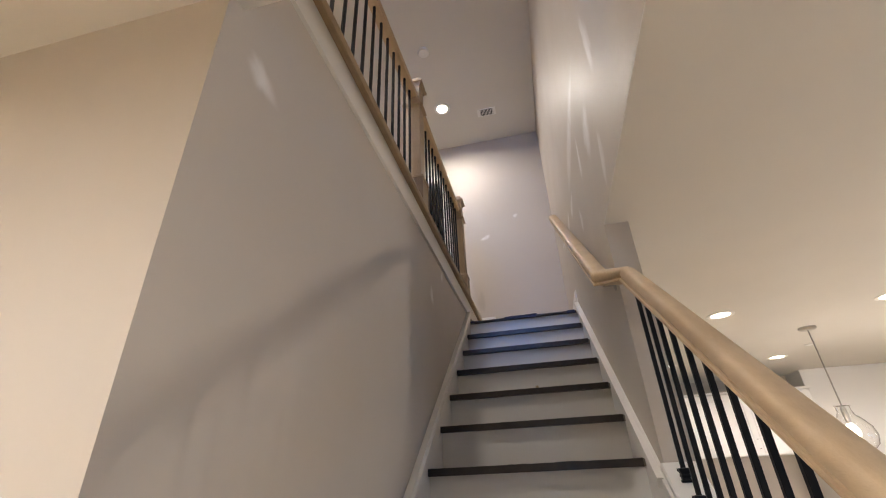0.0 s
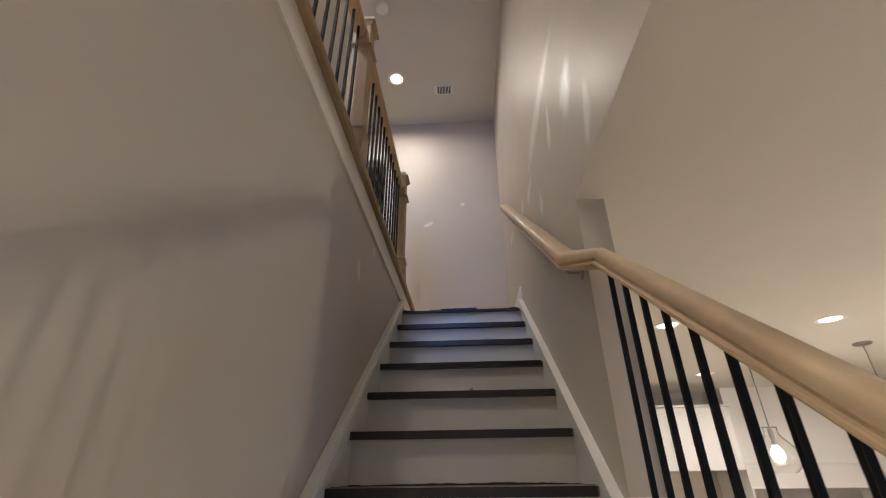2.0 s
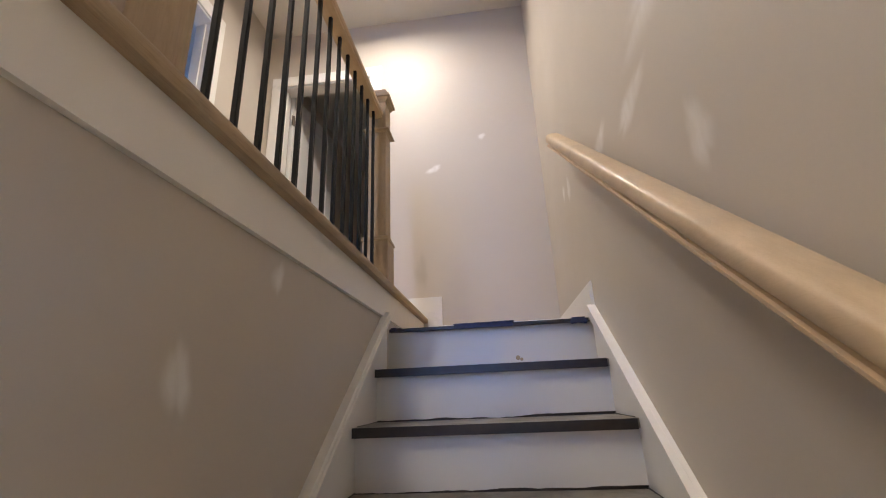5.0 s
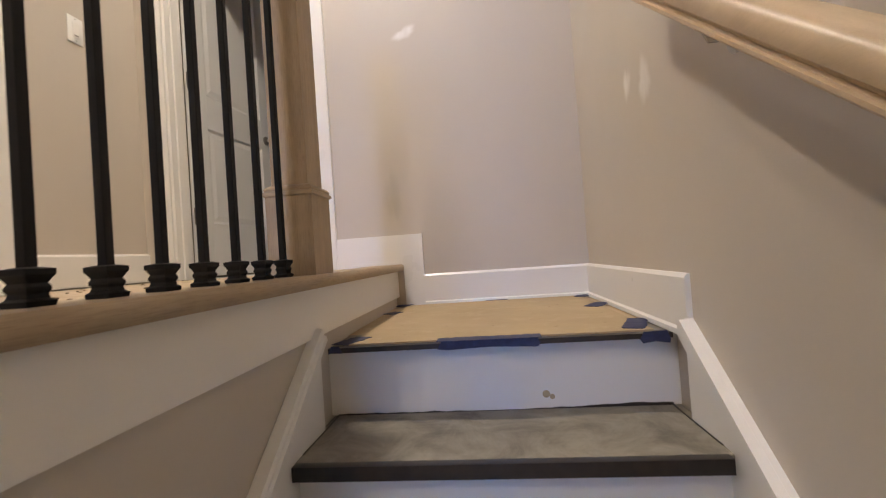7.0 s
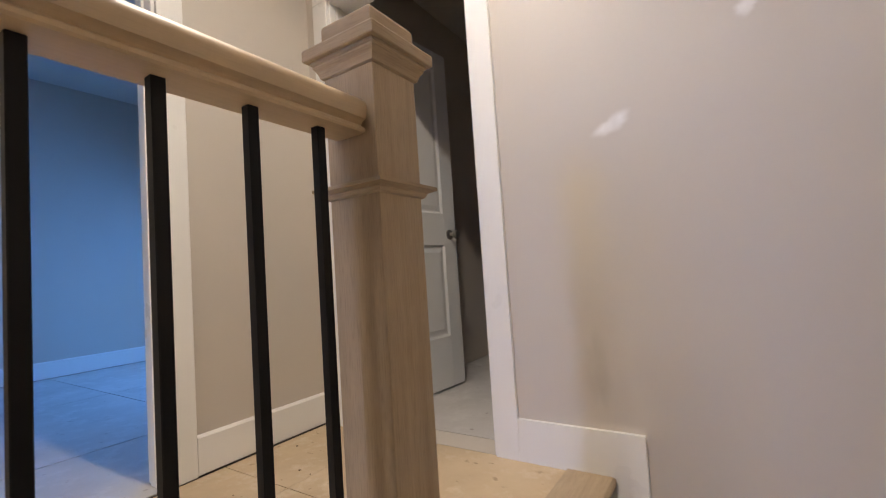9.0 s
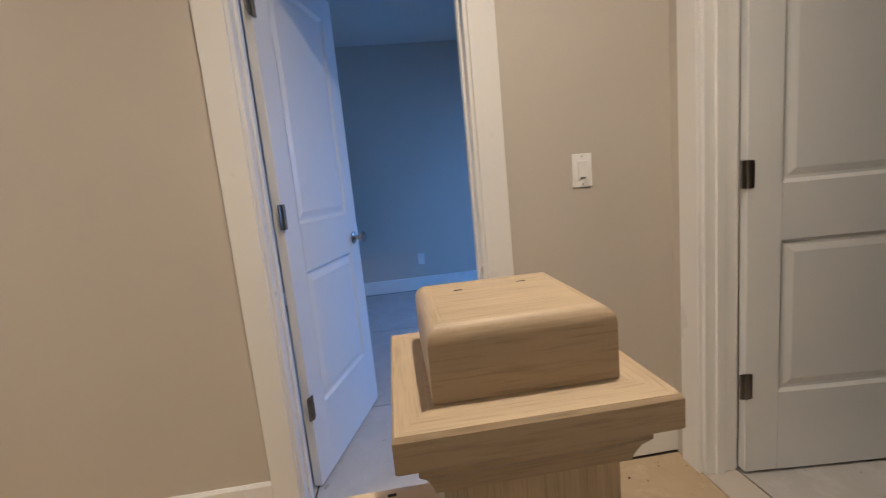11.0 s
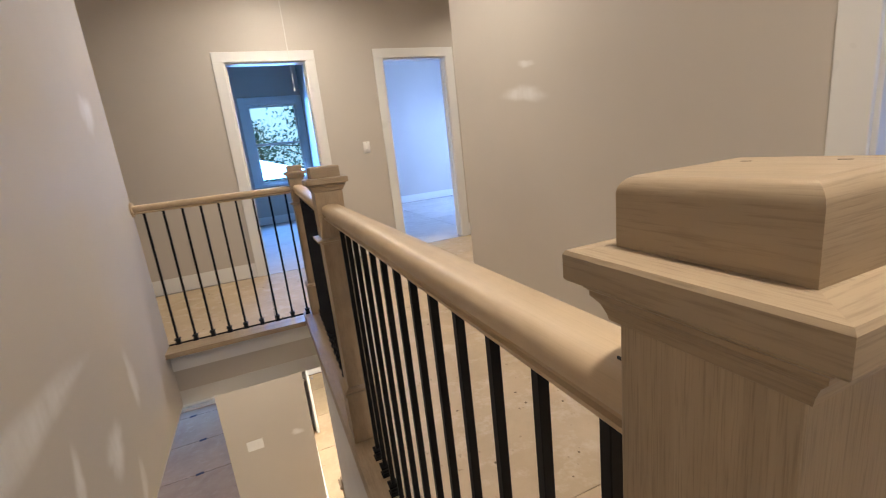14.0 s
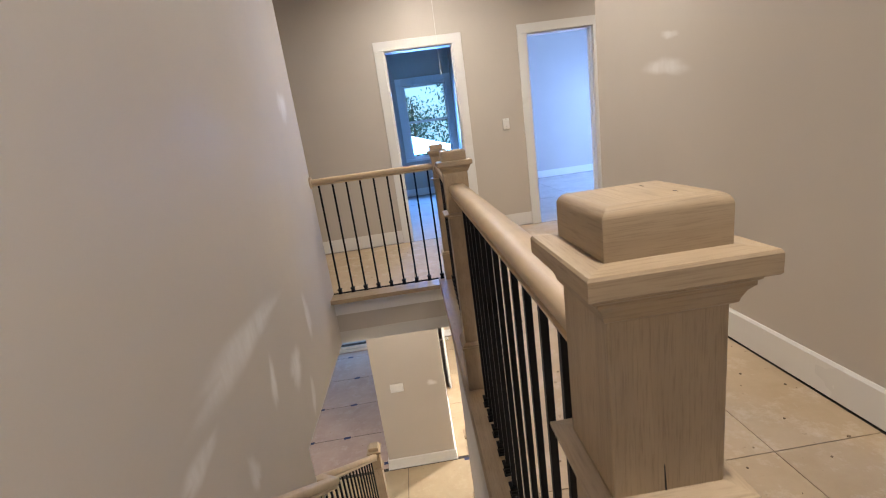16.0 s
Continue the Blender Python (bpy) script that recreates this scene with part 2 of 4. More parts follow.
def lathe(profile, n=24, bm=None, m=None):
    """Turn (radius, height) pairs round z."""
    own = bmesh.new()
    rings = []
    for r, z in profile:
        if r < 1e-5:
            rings.append([own.verts.new((0, 0, z))])
        else:
            rings.append([own.verts.new((r * math.cos(2 * math.pi * i / n), r * math.sin(2 * math.pi * i / n), z)) for i in range(n)])
    for a, b in zip(rings, rings[1:]):
        for i in range(n):
            j = (i + 1) % n
            if len(a) == 1 and len(b) > 1:
                own.faces.new((a[0], b[i], b[j]))
            elif len(b) == 1 and len(a) > 1:
                own.faces.new((a[i], a[j], b[0]))
            elif len(a) > 1:
                own.faces.new((a[i], a[j], b[j], b[i]))
    if len(rings[0]) > 1:
        own.faces.new(list(reversed(rings[0])))
    if len(rings[-1]) > 1:
        own.faces.new(rings[-1])
    bmesh.ops.recalc_face_normals(own, faces=own.faces)
    if m is not None:
        bmesh.ops.transform(own, matrix=m, verts=own.verts)
    return join(bm, own) if bm else own


def square_turn(profile, bm=None, m=None):
    """Stack of square sections: (half width, height) pairs, as box newels and shoes have."""
    own = bmesh.new()
    rings = [[own.verts.new((sx * h, sy * h, z)) for sx, sy in ((-1, -1), (1, -1), (1, 1), (-1, 1))] for h, z in profile]
    own.faces.new(list(reversed(rings[0])))
    own.faces.new(rings[-1])
    for a, b in zip(rings, rings[1:]):
        for i in range(4):
            j = (i + 1) % 4
            own.faces.new((a[i], a[j], b[j], b[i]))
    bmesh.ops.recalc_face_normals(own, faces=own.faces)
    if m is not None:
        bmesh.ops.transform(own, matrix=m, verts=own.verts)
    return join(bm, own) if bm else own


def sweep(profile, path, side=None, bm=None):
    """A closed (across, up) profile carried along a path of points, mitred at the bends; across lies level."""
    own = bmesh.new()
    pts = [Vector(p) for p in path]
    dirs = [(b - a).normalized() for a, b in zip(pts, pts[1:])]
    rings = []
    for i, p in enumerate(pts):
        d0, d1 = dirs[max(0, i - 1)], dirs[min(i, len(dirs) - 1)]
        ring = []
        n = (d0 + d1).normalized()
        s0 = Vector((d0.y, -d0.x, 0)).normalized()
        u0 = s0.cross(d0)
        for a, u in profile:
            q = p + s0 * a + u0 * u
            if i and i < len(pts) - 1:
                q = q + d0 * ((p - q).dot(n) / d0.dot(n))
            ring.append(own.verts.new(q))
        rings.append(ring)
    k = len(profile)
    for a, b in zip(rings, rings[1:]):
        for i in range(k):
            own.faces.new((a[i], a[(i + 1) % k], b[(i + 1) % k], b[i]))
    own.faces.new(rings[0])
    own.faces.new(list(reversed(rings[-1])))
    bmesh.ops.recalc_face_normals(own, faces=own.faces)
    return join(bm, own) if bm else own


def prism(outline, axis, lo, hi, bm=None):
    """A flat outline of (a, b) pairs, given thickness along an axis: x takes (y, z), y takes (x, z), z takes (x, y)."""
    own = bmesh.new()

    def at(a, b, c):
        return {"x": (c, a, b), "y": (a, c, b), "z": (a, b, c)}[axis]
    r0 = [own.verts.new(at(a, b, lo)) for a, b in outline]
    r1 = [own.verts.new(at(a, b, hi)) for a, b in outline]
    own.faces.new(r0)
    own.faces.new(list(reversed(r1)))
    for i in range(len(r0)):
        j = (i + 1) % len(r0)
        own.faces.new((r0[i], r0[j], r1[j], r1[i]))
    bmesh.ops.recalc_face_normals(own, faces=own.faces)
    return join(bm, own) if bm else own


def obj(name, bm, mat, smooth=False):
    me = bpy.data.meshes.new(name)
    bm.to_mesh(me)
    bm.free()
    me.materials.append(mat)
    if smooth:
        me.shade_smooth()
        me.set_sharp_from_angle(angle=radians(35))
    return new(name, me)


def part(name, bm, mat, parent, label="", smooth=False):
    ob = obj(name, bm, mat, smooth)
    ob.parent = parent
    if label:
        ob["label"] = label
    return ob


def share(name, me, parent, loc):
    ob = new(name, me)
    ob.parent = parent
    ob.location = loc
    return ob


def thing(name, label, category, group="", kind="", m=None):
    ob = new(name)
    ob.empty_display_size = 0.1
    if m is not None:
        ob.matrix_basis = m
    return tagged(ob, label, category, group, kind)


def structure(name, bm, mat, label, category):
    return tagged(obj(name, bm, mat), label, category, kind="structure")


def wall_x(x0, x1, y0, y1, z0, z1, holes=()):
    """A wall whose faces look along x, with holes (y0, y1, z0, z1)."""
    bm = bmesh.new()
    y = y0
    for a, b, c, d in sorted(holes):
        box(x0, y, z0, x1, a, z1, bm=bm)
        if c > z0:
            box(x0, a, z0, x1, b, c, bm=bm)
        if d < z1:
            box(x0, a, d, x1, b, z1, bm=bm)
        y = b
    box(x0, y, z0, x1, y1, z1, bm=bm)
    return bm


def wall_y(y0, y1, x0, x1, z0, z1, holes=()):
    bm = wall_x(y0, y1, x0, x1, z0, z1, holes)
    for v in bm.verts:
        v.co.x, v.co.y = v.co.y, v.co.x
    bmesh.ops.reverse_faces(bm, faces=bm.faces)
    return bm


# ---- openings ----
D1 = (-0.515, 0.238)      # bedroom door in the hallway wall, along y
D2 = (-1.125, -0.36)     # door beside the landing, along x
DA = (-0.484, 0.251)     # lobby door towards the window room, along x
DB = (-1.965, -1.242)     # lobby door towards the bright room, along x
DH = 2.018               # door height
WA = (-0.79, 0.11, 0.89, 2.33)   # window of the far room
W1 = (-3.6, -2.2, 0.85, 2.35)    # bedroom window, in the wall at y 2.6
WB = (-7.6, -5.9, 0.85, 2.35)    # window of the bright room, in the wall at x -4.6
WD = (-4.3, -2.6, ZF + 0.75, ZF + 2.2)  # dining corner window, in the wall at x 6
WF = (1.35, 2.5, ZF + 0.02, ZF + 2.1)  # glazed front door below

# ---- walls, floors, ceilings ----
structure("wall_stair_left", wall_x(-0.12, 0, -3.043, YB, ZF, 0.163), WALL, "warm grey painted plasterboard wall under the hallway edge", "wall")
bm = box(W, -1.74, ZF, 1.0, YB, ZC)
box(W, YO - 0.06, ZL + 0.006, 1.0, -1.74, ZC, bm=bm)
structure("wall_stair_right", bm, WALL, "tall warm grey wall beside the stairs with touch-up marks", "wall")
structure("wall_landing", wall_y(YB, YB + 0.12, XH, 1.0, ZF, ZC, [(D2[0], D2[1], ZH, ZH + DH)]), WALL, "warm grey wall behind the stair landing", "wall")
structure("wall_hallway", wall_x(XH - 0.12, XH, YQ, 3.4, ZH, ZC, [(D1[0], D1[1], ZH, ZH + DH)]), WALL, "warm grey hallway wall with a bedroom doorway", "wall")
structure("wall_lobby_return", wall_y(YQ, YQ + 0.12, -4.6, XH - 0.12, ZH, ZC), WALL, "warm grey wall round the hallway corner", "wall")
structure("wall_lobby_far", wall_y(YF - 0.12, YF, -4.6, 2.2, ZH, ZT, [(DA[0], DA[1], ZH, ZH + DH), (DB[0], DB[1], ZH, ZH + DH)]), WALL, "warm grey lobby wall with two doorways", "wall")
structure("wall_lobby_right", wall_x(2.2, 2.32, YR - 0.12, YO - 0.06, ZH, ZT), WALL, "plain warm grey end wall of the lobby", "wall")
structure("wall_lobby_near", wall_y(YO - 0.06, YO + 0.06, 1.0, 2.32, ZL + 0.1, ZC), WALL, "plain warm grey wall beside the lobby", "wall")
structure("wall_lobby_left", wall_x(-4.72, -4.6, YR - 0.12, YQ + 0.12, ZH, ZT, [(WB[0], WB[1], WB[2], WB[3])]), WALL, "plain grey outer wall with a window", "wall")
structure("wall_rooms_far", wall_y(YR - 0.12, YR, -4.6, 2.2, ZH, ZT, [WA]), WALL, "grey outer wall of the far rooms with a window", "wall")
structure("wall_rooms_between", wall_x(-0.98, -0.86, YR, YF - 0.12, ZH, ZT), WALL, "plain grey wall between two rooms", "wall")
structure("wall_bedroom_far", wall_x(-4.57, -4.45, YQ + 0.12, 2.72, ZH, ZC), WALL, "plain grey bedroom wall in bluish daylight", "wall")
structure("wall_bedroom_window", wall_y(2.6, 2.72, -4.45, XH - 0.12, ZH, ZC, [W1]), WALL, "plain grey bedroom wall with a window", "wall")
structure("wall_side_room_far", wall_y(3.4, 3.52, XH - 0.12, 1.0, ZH, ZC), WALL, "plain grey wall of a dark side room", "wall")
structure("wall_side_room_right", wall_x(0.6, 0.72, YB + 0.12, 3.4, ZH, ZC), WALL, "plain grey wall of a dark side room", "wall")
structure("ceiling_upper", box(-4.72, YO + 0.01, ZC, 2.32, 3.52, ZC + 0.32), CEIL, "flat off-white upper ceiling", "ceiling")
structure("ceiling_lobby", box(-4.72, YF, ZV, 2.32, YO + 0.01, ZV + 0.12), CEIL, "flat off-white lobby ceiling", "ceiling")
structure("ceiling_rooms", box(-4.72, YR - 0.12, ZT, 2.32, YF, ZT + 0.12), CEIL, "flat off-white ceiling of the far rooms", "ceiling")
structure("floor_upper", box(XH - 3.4, YO - 0.12, ZL + 0.1, -0.12, 3.52, ZH - 0.004), SEAM, "upper floor under protection sheets", "floor")
bm = box(-4.72, YR - 0.12, ZL + 0.1, 2.32, YO - 0.121, ZH - 0.004)
structure("floor_lobby", bm, SEAM, "upper lobby floor under protection sheets", "floor")
structure("ceiling_lower_front", box(-4.72, YR - 0.12, ZL, 6.0, YO, ZL + 0.1), CEIL, "flat off-white lower ceiling", "ceiling")
bm = box(1.0, YO, ZL, 6.0, 4.1, ZL + 0.1)
box(W + 0.0005, YO, ZL, 1.0, -1.74, ZL + 0.006, bm=bm)
structure("ceiling_kitchen", bm, CEIL, "flat off-white kitchen ceiling", "ceiling")
structure("floor_lower", box(-4.72, YR - 0.12, ZF - 0.1, 6.0, 4.1, ZF - 0.003), SEAM, "lower floor under rosin paper", "floor")
structure("wall_lower_lit", wall_y(-3.043, -2.92, -4.72, -0.12, ZF, ZL), WALL, "warm grey wall at the foot of the stairs", "wall")
structure("wall_lower_left", wall_x(-4.84, -4.72, YP, -2.9, ZF, ZL), WALL, "plain warm grey lower wall", "wall")
structure("wall_front", wall_y(YP - 0.12, YP, -4.72, 6.0, ZF, ZL, [WF]), WALL, "plain warm grey front wall with a glazed door", "wall")
structure("wall_closet_block", box(0.115, -7.2, ZF, 0.985, -4.60, ZL), WALL, "pale painted closet block facing the stair foot", "wall")
structure("wall_kitchen_far", wall_y(2.75, 2.87, 1.0, 6.0, ZF, ZL), WALL, "warm grey kitchen wall above the cabinets", "wall")
structure("wall_kitchen_right", wall_x(6.0, 6.12, YR - 0.12, 4.12, ZF, ZL, [WD]), WALL, "plain warm grey kitchen wall with a window", "wall")

# ---- staircase ----
stairs = thing("staircase", "closed staircase with white risers and dark stained treads", "stairs", kind="structure")
for k in range(1, STEPS + 1):
    z, y = -k * R, -k * T
    wide = W if y > -3.3 else W + 0.02
    bm = box(0.006, y + 0.012, z - 0.028, wide, y + T + 0.03, z, 0.003)
    tread = part("tread", bm, TREAD, stairs, "dusty dark-stained wooden tread")
    bm = sweep([(-0.016, 0.0), (-0.014, 0.010), (-0.006, 0.0145), (0.016, 0.0148), (0.016, -0.0148), (-0.006, -0.0145), (-0.014, -0.010)], [(0.02, y + 0.008, z - 0.0145), (W - 0.03, y + 0.008, z - 0.0145)])
    part("nosing", bm, NOSE, tread, "dark rounded nosing", smooth=True)
    part("riser", box(0.01, y + 0.028, z - R + 0.001, wide, y + 0.044, z - 0.028), RISER, stairs)
part("riser", box(0.0, 0.028, -R + 0.001, W, 0.044, -0.0145), RISER, stairs, "scuffed white riser with paint marks")
top = part("landing_edge", box(0.006, 0.0445, -0.028, W - 0.006, 0.2, -0.004), TREAD, stairs)
bm = sweep([(-0.016, 0.0), (-0.014, 0.004), (-0.009, 0.0065), (0.016, 0.0065), (0.016, -0.0065), (-0.009, -0.0065), (-0.014, -0.004)], [(0.012, 0.010, -0.008), (W - 0.022, 0.010, -0.008)])
part("nosing", bm, NOSE, top, smooth=True)


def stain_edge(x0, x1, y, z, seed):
    """A dark uneven line where the tread meets the riser behind it."""
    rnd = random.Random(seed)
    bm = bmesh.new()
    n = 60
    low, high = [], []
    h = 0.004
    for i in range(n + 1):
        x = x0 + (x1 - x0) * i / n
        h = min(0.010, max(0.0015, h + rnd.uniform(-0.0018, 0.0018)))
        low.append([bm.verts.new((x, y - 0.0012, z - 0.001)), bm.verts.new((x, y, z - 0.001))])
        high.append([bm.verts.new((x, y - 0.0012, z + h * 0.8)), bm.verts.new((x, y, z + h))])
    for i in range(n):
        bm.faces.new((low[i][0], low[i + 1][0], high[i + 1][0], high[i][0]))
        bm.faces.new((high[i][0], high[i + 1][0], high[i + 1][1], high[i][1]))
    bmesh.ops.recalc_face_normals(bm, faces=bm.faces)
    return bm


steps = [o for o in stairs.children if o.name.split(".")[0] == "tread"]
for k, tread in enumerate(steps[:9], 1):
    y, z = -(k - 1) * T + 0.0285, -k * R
    part("stain_edge", stain_edge(0.02, W - 0.02, y, z, k), NOSE, tread, "dark uneven line at the back of the tread")
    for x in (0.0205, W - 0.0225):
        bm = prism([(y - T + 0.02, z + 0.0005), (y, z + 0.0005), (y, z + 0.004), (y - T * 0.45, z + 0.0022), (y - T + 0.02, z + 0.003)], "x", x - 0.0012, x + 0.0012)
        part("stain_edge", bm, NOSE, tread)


def skirt(x0, x1, y_low, top_off):
    slope = R / T
    bot = -0.26
    out = [(y_low, slope * y_low + bot), (-0.07, slope * -0.07 + bot), (-0.07, slope * -0.07 + top_off), (y_low, slope * y_low + top_off)]
    return prism(out, "x", x0, x1)


part("skirt_board", skirt(0.0, 0.018, -3.02, 0.115), TRIM, stairs, "white painted skirt board")
part("skirt_board", skirt(W - 0.02, W, -3.5, 0.092), TRIM, stairs, "white painted skirt board")
for x, sgn in ((W - 0.024, 1), (0.022, -1)):
    up = 0.102 if sgn < 0 else 0.079
    pts = [(x, -0.07, R / T * -0.07 + up), (x, -3.02 if sgn < 0 else -1.745, R / T * (-3.02 if sgn < 0 else -1.745) + up)]
    bm = sweep([(-0.011, -0.024), (-0.011, -0.010), (-0.006, -0.006), (-0.006, 0.004), (-0.011, 0.010), (-0.007, 0.016), (0.012, 0.016), (0.012, -0.024)] if sgn < 0 else
               [(0.011, -0.024), (0.012, 0.016), (-0.007, 0.016), (-0.011, 0.010), (-0.006, 0.004), (-0.006, -0.006), (-0.011, -0.010), (-0.011, -0.024)], pts)
    part("skirt_moulding", bm, TRIM, stairs)

structure("floor_landing", box(0.0, 0.2, -0.2, W, YB, -0.004), BOARD, "plywood stair landing", "floor")
tagged(obj("cardboard_sheet", box(0.06, 0.022, -0.003, W - 0.055, YB - 0.035, 0.003, 0.001), CARDB), "tan cardboard sheet taped over the stair landing", "floor cover")

# tape strips round the landing sheet
random.seed(4)


def tape(x0, y0, x1, y1, z, w, lift=0.0008):
    """A torn strip of masking tape with an uneven edge."""
    bm = bmesh.new()
    d = Vector((x1 - x0, y1 - y0, 0))
    n = max(3, int(d.length / 0.012))
    s = Vector((-d.y, d.x, 0)).normalized()
    rows = []
    for i in range(n + 1):
        p = Vector((x0, y0, z)) + d * (i / n)
        a = w * random.uniform(0.42, 0.55)
        b = w * random.uniform(0.42, 0.55)
        h = random.uniform(0, lift)
        rows.append([bm.verts.new(p + s * a + Vector((0, 0, h))), bm.verts.new(p - s * b + Vector((0, 0, random.uniform(0, lift)))),
                     bm.verts.new(p - s * b - Vector((0, 0, 0.001))), bm.verts.new(p + s * a - Vector((0, 0, 0.001)))])
    for a, b in zip(rows, rows[1:]):
        for i in range(4):
            bm.faces.new((a[i], a[(i + 1) % 4], b[(i + 1) % 4], b[i]))
    bm.faces.new(rows[0])
    bm.faces.new(list(reversed(rows[-1])))
    bmesh.ops.recalc_face_normals(bm, faces=bm.faces)
    return tagged(obj("tape_strip", bm, TAPE), "torn blue masking tape on the landing sheet", "tape", "landing tape")


for a in ((0.30, 0.010, 0.565, 0.006, 0.0045, 0.05), (0.035, 0.015, 0.075, 0.115, 0.0045, 0.055), (0.03, 0.86, 0.05, 0.925, 0.0045, 0.06),
          (0.03, 0.60, 0.065, 0.66, 0.0045, 0.05), (0.42, 0.915, 0.52, 0.912, 0.0045, 0.035), (0.83, 0.84, 0.865, 0.91, 0.0045, 0.06),
          (0.80, 0.50, 0.868, 0.60, 0.0045, 0.06), (0.80, 0.04, 0.862, 0.19, 0.0045, 0.055)):
    tape(*a)


# the tape turned down over the landing edge
for x0, x1, drop in ((0.302, 0.562, 0.020), (0.80, 0.872, 0.026), (0.012, 0.05, 0.016)):
    bm = prism([(x0, -0.016), (x0 + 0.01, 0.003), (x1 - 0.008, 0.004), (x1, -drop * 0.6), (x1 - 0.03 * (x1 - x0), -drop), (x0 + 0.5 * (x1 - x0), -drop + 0.005), (x0 + 0.1 * (x1 - x0), -drop + 0.001)], "y", -0.0085, -0.0068)
    tagged(obj("tape_strip", bm, TAPE), "torn blue masking tape on the landing sheet", "tape", "landing tape")


# ---- baseboards, fascia and caps ----
def base_run(name, path, z0, h=0.145, t=0.014, label="white painted baseboard"):
    prof = [(-0.002, 0.006), (-0.002, h), (0.006, h), (t, h - 0.010), (t, 0.006)] if z0 == ZH else [(-0.002, 0.0), (-0.002, h), (0.006, h), (t, h - 0.010), (t, 0.016), (t + 0.010, 0.012), (t + 0.012, 0.0)]
    bm = sweep(prof, [(x, y, z0) for x, y in path])
    return tagged(obj(name, bm, TRIM), label, "baseboard", kind="structure")


base_run("baseboard", [(W, -0.07), (W, YB), (0.14, YB)][::-1], 0.0, 0.143)
bm = prism([(-0.275, ZH), (0.0, ZH), (0.045, ZH + 0.004), (0.047, 0.0), (0.14, 0.0), (0.14, 0.336), (-0.275, 0.336)], "y", YB - 0.014, YB)
tagged(obj("baseboard", bm, TRIM), "white baseboard stepping down from hallway to landing", "baseboard", kind="structure")
base_run("baseboard", [(XH, YB), (XH, D1[1] + 0.088)][::-1], ZH)
base_run("baseboard", [(XH, D1[0] - 0.088), (XH, YQ), (XH - 0.3, YQ)][::-1], ZH)
base_run("baseboard", [(DA[1] + 0.088, YF), (2.2, YF)], ZH)
base_run("baseboard", [(DB[1] + 0.088, YF), (DA[0] - 0.088, YF)], ZH)
base_run("baseboard", [(-4.6, YF), (DB[0] - 0.088, YF)], ZH)
base_run("baseboard", [(-4.45, YQ + 0.12), (-4.45, 2.6)], ZH)
base_run("baseboard", [(-0.86, YR), (2.2, YR)], ZH)
base_run("baseboard", [(-4.6, YR), (-0.98, YR)], ZH)
base_run("baseboard", [(XH, 3.4), (0.6, 3.4)], ZH)
base_run("baseboard", [(0.985, -7.2), (0.985, -4.60), (0.115, -4.60), (0.115, -5.97)], ZF, 0.14)
base_run("baseboard", [(-4.7, YP), (1.25, YP)], ZF, 0.14)

# edge of the hallway floor over the stairs: fascia board under a rounded oak cap
structure("fascia_board", box(0.0, YO + 0.02, 0.042, 0.013, YB, 0.165), TRIM, "white fascia board under the hallway edge", "trim")
structure("fascia_board", box(0.0, YO, 0.04, W, YO + 0.013, 0.165), TRIM, "white fascia board under the lobby edge", "trim")
structure("wall_lobby_edge", box(0.0, YO - 0.12, ZL + 0.1, W, YO - 0.003, 0.163), WALL, "painted floor edge over the stair foot", "wall")
CAPP = [(-0.040, -0.016), (-0.047, -0.008), (-0.049, 0.0), (-0.047, 0.008), (-0.040, 0.016), (0.105, 0.016), (0.105, -0.016)]
bm = sweep(CAPP, [(-0.002, YB - 0.001, 0.181), (-0.002, YO - 0.1, 0.181)][::-1])
for v in bm.verts:
    v.co.x = -0.002 - (v.co.x + 0.002)
bmesh.ops.reverse_faces(bm, faces=bm.faces)
tagged(obj("oak_edge_cap", bm, OAKS[1], True), "raw oak cap board along the hallway edge", "trim", kind="structure")
bm = sweep(CAPP, [(W, YO - 0.004, 0.181), (0.048, YO - 0.004, 0.181)])
tagged(obj("oak_edge_cap", bm, OAKS[0], True), "raw oak cap board along the lobby edge", "trim", kind="structure")


